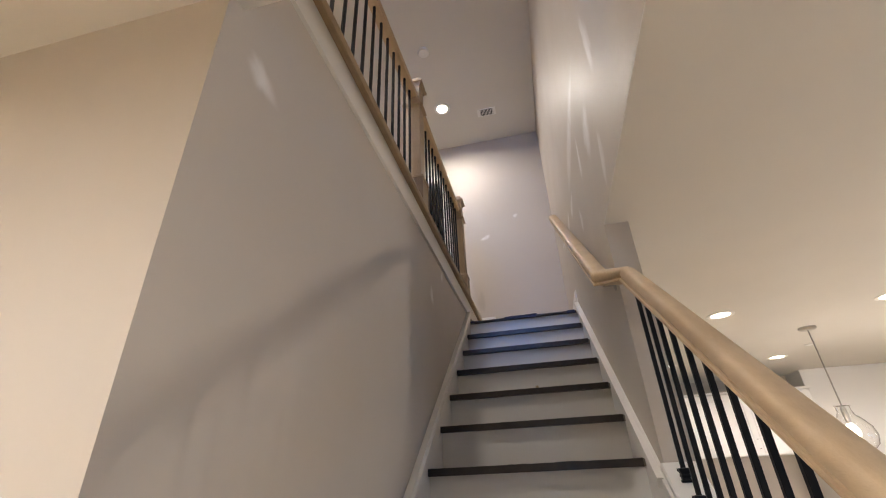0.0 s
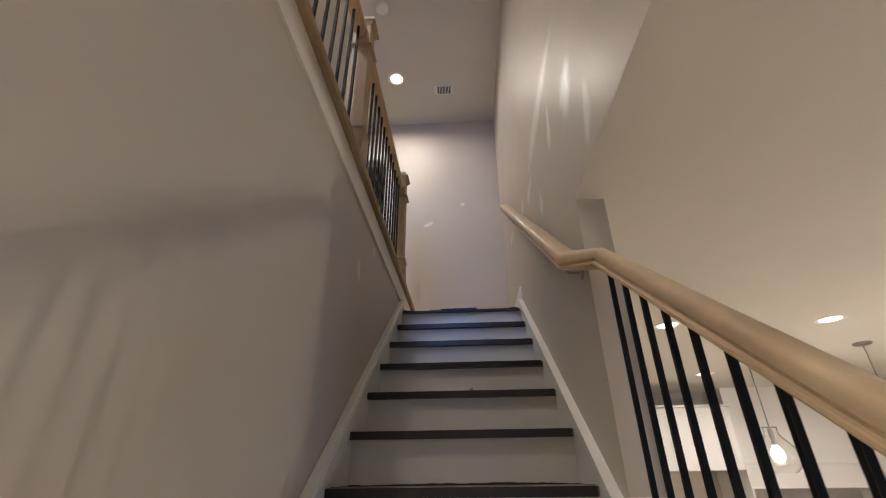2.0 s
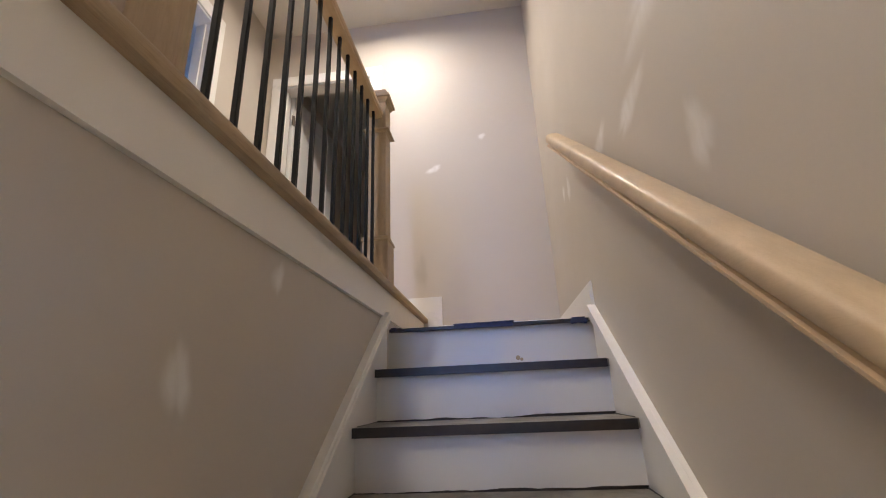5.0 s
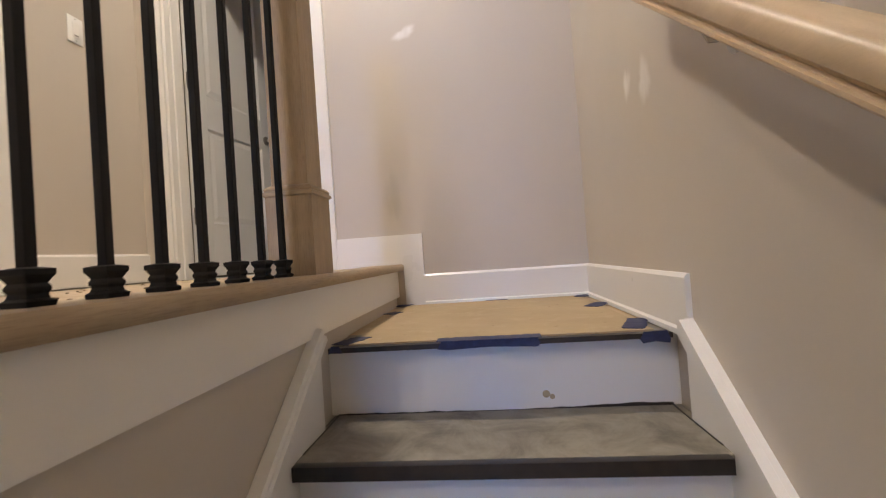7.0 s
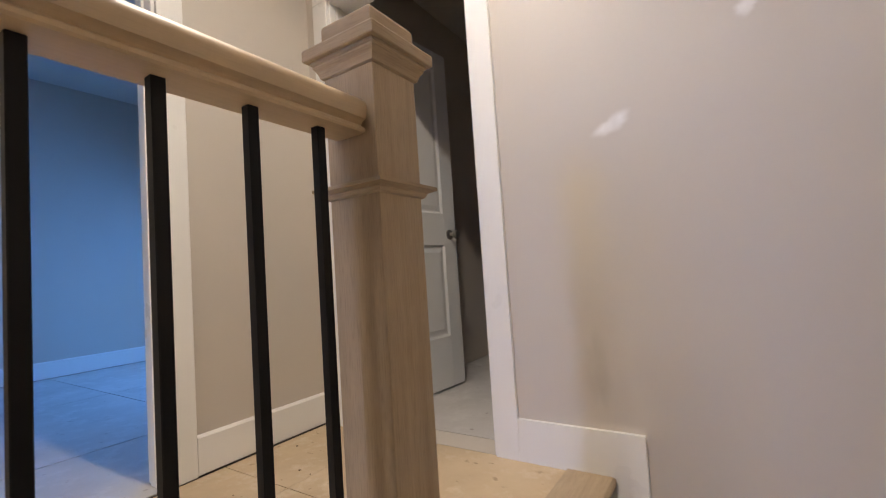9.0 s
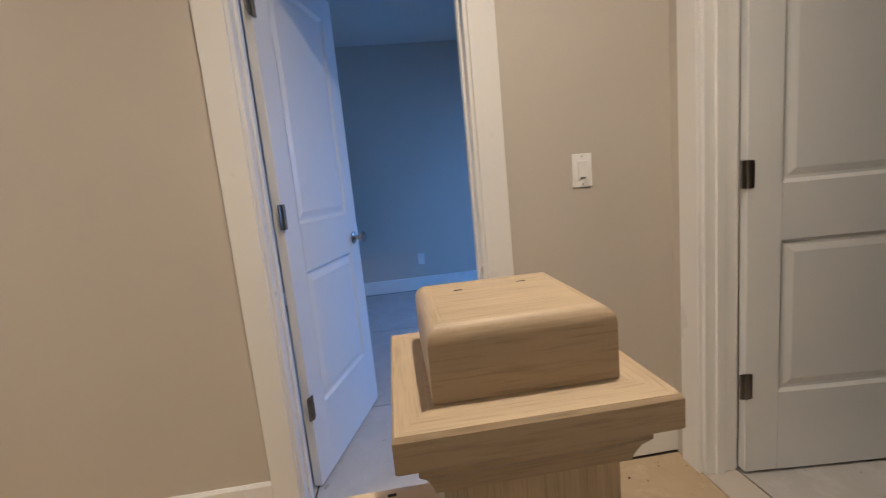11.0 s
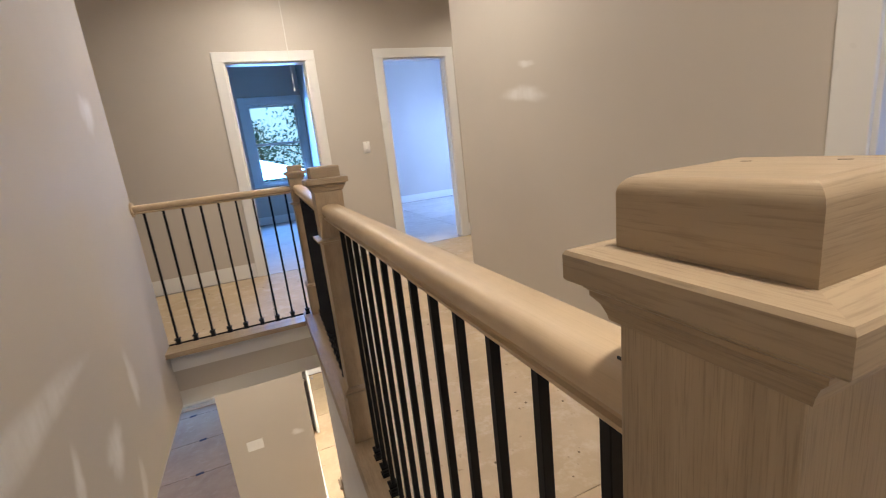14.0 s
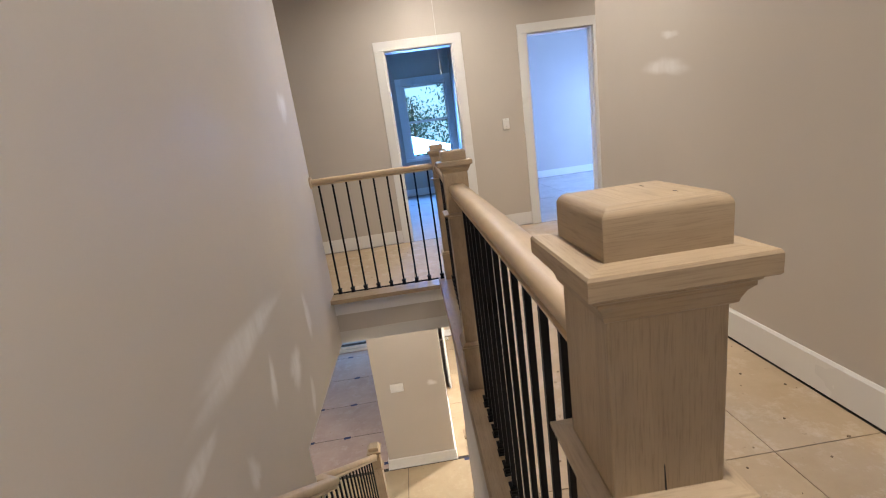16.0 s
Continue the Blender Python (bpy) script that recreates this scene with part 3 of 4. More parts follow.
# ---- newel posts ----
def newel(h_total=1.06):
    """Box newel: plinth, mouldings, shaft, cap plate and rounded top block. Origin at its foot."""
    root = thing("newel_post", "square raw oak box newel with a stepped cap", "newel post", "newel posts")
    part("plinth", square_turn([(0.060, 0.0), (0.060, 0.200)]), OAKS[2], root)
    part("plinth_moulding", square_turn([(0.0605, 0.200), (0.066, 0.203), (0.066, 0.210), (0.061, 0.213), (0.0625, 0.219), (0.056, 0.226), (0.048, 0.230)]), OAKS[0], root)
    part("shaft", box(-0.0475, -0.0475, 0.19, 0.0475, 0.0475, 0.985, 0.0015), OAKS[2], root)
    part("collar", square_turn([(0.049, 0.785), (0.052, 0.787), (0.055, 0.793), (0.0655, 0.797), (0.066, 0.802), (0.049, 0.806)]), OAKS[1], root)
    part("cap_moulding", square_turn([(0.0485, 0.966), (0.0515, 0.968), (0.0525, 0.972), (0.0550, 0.978), (0.0590, 0.983), (0.0590, 0.986), (0.0615, 0.988), (0.0615, 0.994)]), OAKS[1], root)
    part("cap_plate", square_turn([(0.0680, 0.992), (0.0692, 0.9935), (0.0692, 1.008), (0.0678, 1.0105), (0.050, 1.0125)]), OAKS[1], root)
    bm = box(-0.0482, -0.0482, 1.0122, 0.0482, 0.0482, 1.0515)
    bmesh.ops.bevel(bm, geom=[e for e in bm.edges if all(v.co.z > 1.045 for v in e.verts)], offset=0.0095, segments=5, profile=0.5, affect="EDGES")
    blk = part("cap_block", bm, OAKS[1], root, "rounded top block with two nail holes", smooth=True)
    for x, y in ((-0.018, -0.022), (-0.022, 0.02)):
        part("nail_hole", box(x - 0.0006, y - 0.0028, 1.051, x + 0.0006, y + 0.0028, 1.0517), DARKP, blk)
    for name, near in (("plinth_moulding", 1), ("collar", 0), ("cap_moulding", 0), ("cap_plate", 0), ("cap_block", 0)):
        o = [c for c in root.children if c.name.split(".")[0] == name][0]
        o.data.materials.append(OAKS[near])
        for f in o.data.polygons:
            n = f.normal
            f.material_index = int(abs(n.x) > abs(n.y) if near else abs(n.y) > abs(n.x))
    return root


NX = -0.036
post = newel()
post.matrix_basis = pose(NX, -0.020, 0.197)
copy_thing(post, pose(NX + 0.002, -1.468, 0.197))
copy_thing(post, pose(NX - 0.034, YO - 0.052, 0.197))

crack = prism([(-0.0055, 0.735), (-0.0035, 0.735), (0.0040, 0.81), (0.0046, 0.832), (0.0040, 0.832), (0.0025, 0.81)], "y", 0.0465, 0.0480)
part("drying_crack", crack, DARKP, [o for o in post.children if o.name.startswith("shaft")][0])

# ---- balustrades ----
# rounded handrail section, top at v = 0
RAIL_SIDE = [(0.017, -0.0525), (0.0270, -0.0515), (0.0290, -0.049), (0.0290, -0.0450), (0.0240, -0.0435), (0.0220, -0.040), (0.0245, -0.0365), (0.0310, -0.033), (0.0333, -0.026), (0.0337, -0.019), (0.0325, -0.0125), (0.0290, -0.0070), (0.0235, -0.0032), (0.0160, -0.0010), (0.006, 0.0)]
RAILP = [(-a, u) for a, u in RAIL_SIDE] + [(a, u) for a, u in reversed(RAIL_SIDE)]


def bar_mesh(h, half=0.0066):
    bm = box(-half, -half, 0.0, half, half, h, 0.001, 1)
    me = bpy.data.meshes.new("baluster")
    bm.to_mesh(me)
    bm.free()
    me.materials.append(IRON)
    return me


bm = square_turn([(0.0155, 0.0), (0.0165, 0.006), (0.0125, 0.009), (0.0115, 0.014), (0.0135, 0.018), (0.0135, 0.021), (0.0115, 0.025), (0.0145, 0.031), (0.0165, 0.034), (0.0165, 0.040), (0.008, 0.042)])
SHOE = bpy.data.meshes.new("shoe")
bm.to_mesh(SHOE)
bm.free()
SHOE.materials.append(IRON)
BAR = bar_mesh(0.895)


def level_run(a, b, zr, spots, label, axis):
    """A level handrail between two newels, with iron balusters in flared shoes at the given spots along it."""
    root = thing("balustrade", label, "balustrade", "upper balustrades")
    part("handrail", sweep(RAILP, [(a[0], a[1], zr), (b[0], b[1], zr)]), RAILS[axis], root, smooth=True)
    for s in spots:
        f = (s - a[axis]) / (b[axis] - a[axis])
        x, y = a[0] + (b[0] - a[0]) * f, a[1] + (b[1] - a[1]) * f
        o = share("baluster", BAR, root, (x, y, 0.197))
        share("shoe", SHOE, o, (0, 0, 0))
    return root


ZR = 1.119
level_run((NX, -0.069), (NX + 0.002, -1.420), ZR, [-0.127 - 0.0964 * i for i in range(13)], "raw maple handrail on black iron balusters along the hallway", 1)
level_run((NX + 0.002, -1.516), (NX - 0.034, YO - 0.004), ZR, [-1.578 - 0.0975 * i for i in range(15)], "raw maple handrail on black iron balusters along the hallway", 1)
level_run((NX - 0.034 + 0.047, YO - 0.052), (W - 0.012, YO - 0.052), ZR, [0.016 + 0.1032 * i for i in range(9)], "raw maple handrail on black iron balusters across the stairwell", 0)
tagged(obj("rail_rosette", lathe([(0.045, 0), (0.045, 0.008), (0.038, 0.013), (0, 0.013)], 24, m=Matrix.Translation((W, YO - 0.052, ZR - 0.025)) @ pose(0, 0, 0, 0, -90, 0)), RAILS[0], True),
       "round wooden rosette on the wall end", "rail fitting")

rails = [c for c in bpy.data.objects if c.name.split(".")[0] == "handrail"]
for x, y in ((NX - 0.014, -0.098), (NX - 0.001, -0.099), (NX + 0.018, -0.097)):
    part("nail_hole", box(x - 0.0007, y - 0.0028, ZR - 0.004, x + 0.0007, y + 0.0028, ZR + 0.0002), DARKP, rails[0], "small filled nail hole")

# wall rail and lower rail, one continuous length with a jog round the wall end
root = thing("stair_handrail", "raw maple stair handrail stepping from wall to balusters", "handrail")
sl = R / T
xa, xb = W - 0.072, 0.935
ya, yb = -1.782, -1.85
zj = -0.437
slw = 0.765           # the wall rail climbs a little steeper than the flight
STAIRP = [(a * 1.06, u * 1.2) for a, u in RAILP]
part("rail", sweep(STAIRP, [(xa, -0.075, zj + slw * (-0.075 - ya)), (xa, ya, zj), (xb, yb, zj - 0.034), (xb, -3.49, zj - 0.034 + sl * (-3.49 - yb))]), RAILS[1], root, smooth=True)
for y in (-0.32, -1.05, -1.66):
    z = zj + slw * (y - ya)
    bm = sweep([(0.005 * math.cos(a), 0.005 * math.sin(a)) for a in [i * math.pi / 4 for i in range(8)]], [(W, y, z - 0.12), (W - 0.045, y, z - 0.12), (xa, y, z - 0.066)])
    lathe([(0.026, 0), (0.026, 0.004), (0.012, 0.008), (0, 0.008)], 16, bm, Matrix.Translation((W, y, z - 0.12)) @ pose(0, 0, 0, 0, -90, 0))
    part("rail_bracket", bm, STEEL, root, "small metal rail bracket", smooth=True)

# open side of the lower flight: raised curb, balusters and bottom newel
curb_top = lambda y: sl * y + 0.118
out = [(-3.52, ZF), (-1.74, ZF), (-1.74, curb_top(-1.74)), (-3.52, curb_top(-3.52))]
structure("wall_stair_curb", prism(out, "x", W + 0.003, 0.985), WALL, "low sloping curb wall beside the lower steps", "wall")
bm = sweep([(-0.058, 0), (-0.058, 0.018), (-0.052, 0.022), (0.052, 0.022), (0.058, 0.018), (0.058, 0)], [(0.942, -1.745, curb_top(-1.745)), (0.942, -3.5, curb_top(-3.5))])
tagged(obj("curb_cap", bm, TRIM), "white sloping cap on the curb wall", "trim", kind="structure")
root = thing("balustrade", "sloping row of black iron balusters beside the stair foot", "balustrade")
LOWBAR = bar_mesh(0.688)
n = 16
for i in range(n):
    y = -1.832 - i * 0.098
    o = share("baluster", LOWBAR, root, (xb, y, curb_top(y) + 0.022))
    share("shoe", SHOE, o, (0, 0, 0))
copy_thing(post, pose(0.93, -3.53, -1.60 - 1.058))
copy_thing(post, pose(-0.065, -3.53, -1.60 - 1.058))
structure("newel_footing", box(-0.125, -3.59, ZF, -0.005, -3.47, -2.659), TRIM, "white block under the bottom newel", "trim")
root = thing("door_5", "white door casing on the closet block side", "door frame", kind="structure")
for y in (-6.06, -6.87):
    part("casing_board", box(0.099, y, ZF, 0.115, y + 0.086, ZF + 2.03, 0.002, 1), TRIM, root)
part("casing_head", box(0.099, -6.87, ZF + 2.031, 0.115, -5.974, ZF + 2.117, 0.002, 1), TRIM, root)
structure("newel_footing", box(0.87, -3.59, ZF, 0.99, -3.47, -2.659), TRIM, "white block under the bottom newel", "trim")


# ---- doors ----
def door_leaf(w, h, label, hinge_z=(0.278, 1.003, 1.715), knob_side=1):
    """Two-panel moulded leaf. Origin at the hinge foot, leaf along +x, thickness along y."""
    root = thing("panel_door", label, "door", "interior doors")
    t = 0.035
    bm = bmesh.new()
    st, top, lock, bot = 0.115, 0.115, 0.185, 0.29
    zl = 0.825
    box(0, -t, 0, st, 0, h, 0.0015, 1, bm)
    box(w - st, -t, 0, w, 0, h, 0.0015, 1, bm)
    for a, b in ((0, bot), (zl, zl + lock), (h - top, h)):
        box(st, -t, a, w - st, 0, b, bm=bm)
    part("body", bm, DOORP, root)
    for a, b in ((bot, zl), (zl + lock, h - top)):
        own = bmesh.new()
        for f, s in ((-t, 1), (0.0, -1)):
            rows = []
            for ins, dep in ((0, 0.0), (0.012, 0.009), (0.022, 0.009), (0.045, 0.003)):
                rows.append([own.verts.new((x, f + s * dep, z)) for x, z in ((st + ins, a + ins), (w - st - ins, a + ins), (w - st - ins, b - ins), (st + ins, b - ins))])
            for p, q in zip(rows, rows[1:]):
                for i in range(4):
                    own.faces.new((p[i], p[(i + 1) % 4], q[(i + 1) % 4], q[i]))
            own.faces.new(rows[-1])
        bmesh.ops.recalc_face_normals(own, faces=own.faces)
        part("panel", own, DOORP, root)
    for s in (1, -1):
        m = Matrix.Translation((w - 0.065, 0.0 if s > 0 else -t, 0.888)) @ pose(0, 0, 0, -90 * s, 0, 0)
        bm = lathe([(0.030, 0), (0.030, 0.006), (0.022, 0.010), (0.011, 0.014), (0.010, 0.032), (0.020, 0.038), (0.027, 0.048), (0.026, 0.058), (0.018, 0.066), (0, 0.068)], 24, m=m)
        part("knob", bm, STEEL, root, "satin nickel door knob", smooth=True)
    for z in hinge_z:
        bm = box(-0.020, -t - 0.002, z, 0.022, -t + 0.001, z + 0.09, 0.004)
        lathe([(0.006, 0), (0.006, 0.09)], 10, bm, Matrix.Translation((0.0, -t - 0.004, z)))
        part("hinge", bm, HINGE, root, "dark nickel butt hinge", smooth=True)
    return root


def casing(name, along, plane, span, z0, side, depth=0.12):
    """Jamb lining plus flat-and-bead casing round a doorway on the side given."""
    a, b = span
    cw, ct = 0.086, 0.016
    jt = 0.018
    root = thing(name, "white painted door casing and jamb", "door frame", kind="structure")

    def put(label, a0, a1, c0, c1, z_0, z_1, bev=0.002):
        c0, c1 = min(c0, c1), max(c0, c1)
        bm = box(c0, a0, z_0, c1, a1, z_1, bev, 1) if along == "y" else box(a0, c0, z_0, a1, c1, z_1, bev, 1)
        part(label, bm, TRIM, root)
    top = z0 + DH
    inner = plane - side * depth
    for f, s in ((plane, side), (inner, -side)):
        for (p, q) in ((a - cw, a + 0.006), (b - 0.006, b + cw)):
            put("casing_board", p, q, f, f + s * ct, z0, top - 0.006)
        put("casing_head", a - cw, b + cw, f, f + s * ct, top - 0.006, top + cw)
    for p, q in ((a, a + jt), (b - jt, b)):
        put("jamb", p, q, plane, inner, z0, top)
    put("jamb", a + jt, b - jt, plane, inner, top - jt, top)
    mid = (plane + inner) / 2
    for p, q in ((a + jt, a + jt + 0.01), (b - jt - 0.01, b - jt)):
        put("door_stop", p, q, mid + 0.012, mid - 0.022, z0, top - jt)
    return root


casing("door_1", "y", XH, D1, ZH, 1)
casing("door_2", "x", YB, D2, ZH, -1)
casing("door_3", "x", YF, DA, ZH, 1)
casing("door_4", "x", YF, DB, ZH, 1)
leaf = door_leaf(0.70, 2.01, "white two-panel door standing open into the bedroom")
# closed it would lie along +y; swung in towards -x
leaf.matrix_basis = pose(XH - 0.125, D1[0] + 0.022, ZH + 0.012, 0, 0, 163.5)
leaf2 = door_leaf(0.725, 2.01, "grey-white two-panel door standing open to a dark room")
leaf2.matrix_basis = pose(D2[0] + 0.014, YB + 0.13, ZH + 0.012, 0, 0, 84)
leaf4 = door_leaf(0.69, 2.0, "white two-panel closet door standing ajar below")
leaf4.matrix_basis = pose(0.096, -6.90, ZF + 0.012, 0, 0, 98)
leaf3 = door_leaf(0.68, 2.01, "white two-panel door swung open into the far room")
leaf3.matrix_basis = pose(DA[0] + 0.022, YF - 0.125, ZH + 0.012, 0, 0, -97)


# ---- windows ----
def window(name, span, y, out, along="x"):
    """Double-hung white window; glass lets daylight pass."""
    a, b, z0, z1 = span
    root = thing(name, "white double-hung window with daylight behind", "window", kind="structure")

    def put(label, p, q, c0, c1, z_0, z_1, mat=TRIM, bev=0.003):
        c0, c1 = sorted((y + out * c0, y + out * c1))
        bm = box(p, c0, z_0, q, c1, z_1, bev, 1) if along == "x" else box(c0, p, z_0, c1, q, z_1, bev, 1)
        return part(label, bm, mat, root)
    put("frame_side", a, a + 0.04, -0.01, 0.1, z0, z1)
    put("frame_side", b - 0.04, b, -0.01, 0.1, z0, z1)
    put("frame_head", a + 0.04, b - 0.04, -0.01, 0.1, z1 - 0.04, z1)
    put("sill", a - 0.08, b + 0.08, -0.04, 0.1, z0 - 0.02, z0 + 0.03)
    zm = (z0 + z1) / 2
    for lo, hi, d in ((z0 + 0.03, zm + 0.02, 0.03), (zm - 0.02, z1 - 0.04, 0.06)):
        put("sash_rail", a + 0.04, b - 0.04, d, d + 0.03, lo, lo + 0.045)
        put("sash_rail", a + 0.04, b - 0.04, d, d + 0.03, hi - 0.04, hi)
        put("sash_stile", a + 0.04, a + 0.08, d, d + 0.03, lo + 0.045, hi - 0.04)
        put("sash_stile", b - 0.08, b - 0.04, d, d + 0.03, lo + 0.045, hi - 0.04)
        g = put("pane", a + 0.08, b - 0.08, d + 0.012, d + 0.016, lo + 0.045, hi - 0.04, GLASS, 0)
        g.visible_shadow = False
    for p, q in ((a - 0.09, a), (b, b + 0.09)):
        put("window_casing", p, q, -0.016, 0.0, z0 - 0.02, z1 + 0.09)
    put("window_casing", a, b, -0.016, 0.0, z1, z1 + 0.09)
    return root


window("window_1", WA, YR, -1)
window("window_2", W1, 2.6, 1)
window("window_3", WB, -4.6, -1, along="y")
window("window_4", WF, YP, -1)
window("window_5", WD, 6.0, 1, along="y")


# ---- lamps ----
def can_light(x, y, z, power, spread=145, color=WARM):
    # also used for unseen fill lights, added where walls came out too dark
    root = thing("recessed_light", "round recessed ceiling light, switched on", "ceiling light", "recessed lights", m=pose(x, y, z))
    part("trim_ring", lathe([(0.064, 0.0), (0.066, -0.004), (0.088, -0.005), (0.092, 0.0)], 32), PLATE, root, smooth=True)
    part("lens", lathe([(0.063, -0.001), (0.045, -0.003), (0, -0.004)], 32), LENS, root, smooth=True)
    area_lamp("can_lamp", look((x, y, z - 0.02), (x, y + 0.0001, z - 1)), power, 0.08, color=color, spread=spread)


can_light(-0.176, 0.24, ZC, 26, 162)
# the next three are unseen, added to brighten the hallway, lobby and top risers
can_light(-0.66, -2.1, ZC, 13)
can_light(-0.22, -3.6, ZV, 38, 172)
can_light(-2.6, -3.75, ZV, 20)
for x, y in ((1.84, -0.15), (2.87, -0.19), (2.87, 1.56), (3.92, 1.53), (1.84, 1.56), (3.92, -0.19)):
    can_light(x, y, ZL, 6.5)
# unseen lower-floor lights, added to brighten the walls round the stair foot
can_light(-1.3, -5.5, ZL, 170, 175, COOL)
can_light(-3.0, -5.2, ZL, 110, 175, COOL)
can_light(2.2, -4.8, ZL, 12)
can_light(0.55, -3.95, ZL, 7)


def pendant(x, y, power=8):
    """Clear teardrop globe with a short neck under a long thin rod."""
    root = thing("pendant_lamp", "clear glass globe pendant on a thin metal rod, lit", "pendant lamp", "kitchen pendants", m=pose(x, y, ZL))
    part("canopy", lathe([(0.062, 0), (0.062, -0.012), (0.05, -0.02), (0, -0.02)], 24), STEEL, root, smooth=True)
    part("rod", lathe([(0.005, -0.60), (0.005, -0.018)], 10), STEEL, root)
    part("crossbar", lathe([(0.004, -0.055), (0.004, 0.055)], 8, m=Matrix.Translation((0, 0, -0.598)) @ pose(0, 0, 0, 0, 90, 0)), STEEL, root, smooth=True)
    part("socket", lathe([(0, -0.72), (0.016, -0.72), (0.019, -0.66), (0.019, -0.62), (0.010, -0.60), (0, -0.60)], 20), STEEL, root, smooth=True)
    prof = [(0.044, -0.600), (0.043, -0.635), (0.055, -0.665), (0.090, -0.700), (0.122, -0.750), (0.132, -0.805), (0.118, -0.860), (0.082, -0.895)]
    shade = part("shade", lathe(prof + [(r - 0.003, z) for r, z in reversed(prof)], 40), GLASS, root, "clear glass globe shade", smooth=True)
    shade.visible_shadow = False
    bulb = part("bulb", lathe([(0.013, -0.715), (0.025, -0.732), (0.042, -0.765), (0.042, -0.790), (0.026, -0.825), (0, -0.835)], 20), BULB, root, smooth=True)
    bulb.visible_shadow = False
    d = bpy.data.lights.new("pendant_bulb", "POINT")
    d.energy, d.color, d.shadow_soft_size = power, WARM, 0.04
    new("pendant_bulb", d).location = (x, y, ZL - 0.775)


pendant(2.655, 0.46)
pendant(3.56, 0.46)


def chandelier(x, y, z):
    """A bar with two bare bulbs over the dining corner; its light throws the balusters' shadows on the stair wall."""
    root = thing("chandelier", "slim metal bar chandelier with two lit bulbs", "chandelier", m=pose(x, y, ZL))
    part("canopy", lathe([(0.07, 0), (0.07, -0.012), (0.05, -0.02), (0, -0.02)], 24), STEEL, root, smooth=True)
    part("rod", lathe([(0.006, z - ZL + 0.16), (0.006, -0.018)], 10), STEEL, root)
    part("bar", box(-0.012, -0.17, z - ZL + 0.14, 0.012, 0.17, z - ZL + 0.165, 0.003), STEEL, root)
    for k in (-0.11, 0.11):
        h = Matrix.Translation((0, k, z - ZL))
        part("socket", lathe([(0.016, 0.05), (0.02, 0.08), (0.02, 0.14), (0, 0.14)], 16, m=h), STEEL, root, smooth=True)
        o = part("bulb", lathe([(0.013, 0.055), (0.025, 0.035), (0.035, 0.0), (0.026, -0.03), (0, -0.04)], 18, m=h), BULB, root, smooth=True)
        o.visible_shadow = False
        d = bpy.data.lights.new("chandelier_bulb", "POINT")
        d.energy, d.color, d.shadow_soft_size = 50, WARM, 0.014
        new("chandelier_bulb", d).location = (x, y + k, z)


chandelier(4.2, -1.75, -1.36)

# daylight standing in the window openings
area_lamp("window_daylight", look(((W1[0] + W1[1]) / 2, 2.55, 1.6), (-3.3, 0.0, 0.0)), 50, 1.3, 1.4, DAY, 125)
area_lamp("window_daylight", look((-0.34, YR + 0.06, 1.65), (0.3, -0.5, -0.3)), 98, 0.8, 1.35, DAY, 130)
area_lamp("window_daylight", look((-4.55, -6.75, 1.6), (0, -6.75, 0.4)), 230, 1.6, 1.4, (0.22, 0.42, 1.0))
area_lamp("window_daylight", look((1.92, YP + 0.06, ZF + 1.1), (1.92, 0, ZF + 0.9)), 17, 1.0, 1.9, PALE_DAY)
area_lamp("window_daylight", look((5.95, -3.45, ZF + 1.5), (0, -3.45, ZF + 1.3)), 28, 1.6, 1.4, PALE_DAY)


# ---- ceiling fittings ----
root = thing("ceiling_vent", "white slotted ceiling air register", "vent", m=pose(0.331, 0.425, ZC))
part("frame", prism([(-0.11, -0.06), (0.11, -0.06), (0.11, 0.06), (-0.11, 0.06)], "z", -0.006, 0.0), PLATE, root)
part("backing", box(-0.075, -0.05, -0.0075, 0.075, 0.05, -0.006), DARKP, root)
for i in range(9):
    x = -0.068 + i * 0.017
    part("slat", box(x - 0.003, -0.05, -0.010, x + 0.003, 0.05, -0.007), PLATE, root)
root = thing("smoke_detector", "round white ceiling smoke detector", "smoke detector", m=pose(-0.182, -0.575, ZC))
part("body", lathe([(0.06, 0), (0.06, -0.014), (0.05, -0.03), (0.02, -0.034), (0, -0.034)], 28), PLATE, root, smooth=True)
part("button", lathe([(0.012, -0.034), (0.011, -0.037), (0, -0.037)], 16), PLATE, root)


def switch_plate(m, label="white wall plate with a rocker switch"):
    root = thing("light_switch", label, "light switch", "light switches", m=m)
    part("plate", box(-0.036, -0.0035, -0.058, 0.036, 0.0035, 0.058, 0.003), PLATE, root, smooth=True)
    part("rocker", box(-0.016, -0.0065, -0.033, 0.016, -0.002, 0.033, 0.002), PLATE, root)
    part("dimmer_slot", box(-0.010, -0.0075, -0.028, 0.010, -0.006, -0.023), STEEL, root)
    for z in (-0.048, 0.048):
        part("screw", lathe([(0.003, 0), (0.003, 0.001), (0, 0.0012)], 10, m=Matrix.Translation((0, -0.0035, z)) @ pose(0, 0, 0, 90, 0, 0)), STEEL, root)
    return root


switch_plate(pose(XH + 0.0036, 0.597, 1.313, 0, 0, 90))
switch_plate(pose(-0.957, YF + 0.0036, 1.332, 0, 0, 180))
root = thing("power_outlet", "white duplex wall outlet", "outlet", m=pose(-4.446, 0.186, 0.53, 0, 0, 90))
part("plate", box(-0.036, -0.0035, -0.058, 0.036, 0.0035, 0.058, 0.003), PLATE, root)
for z in (-0.025, 0.025):
    part("socket", box(-0.016, -0.005, z - 0.014, 0.016, -0.003, z + 0.014, 0.003), PLATE, root)

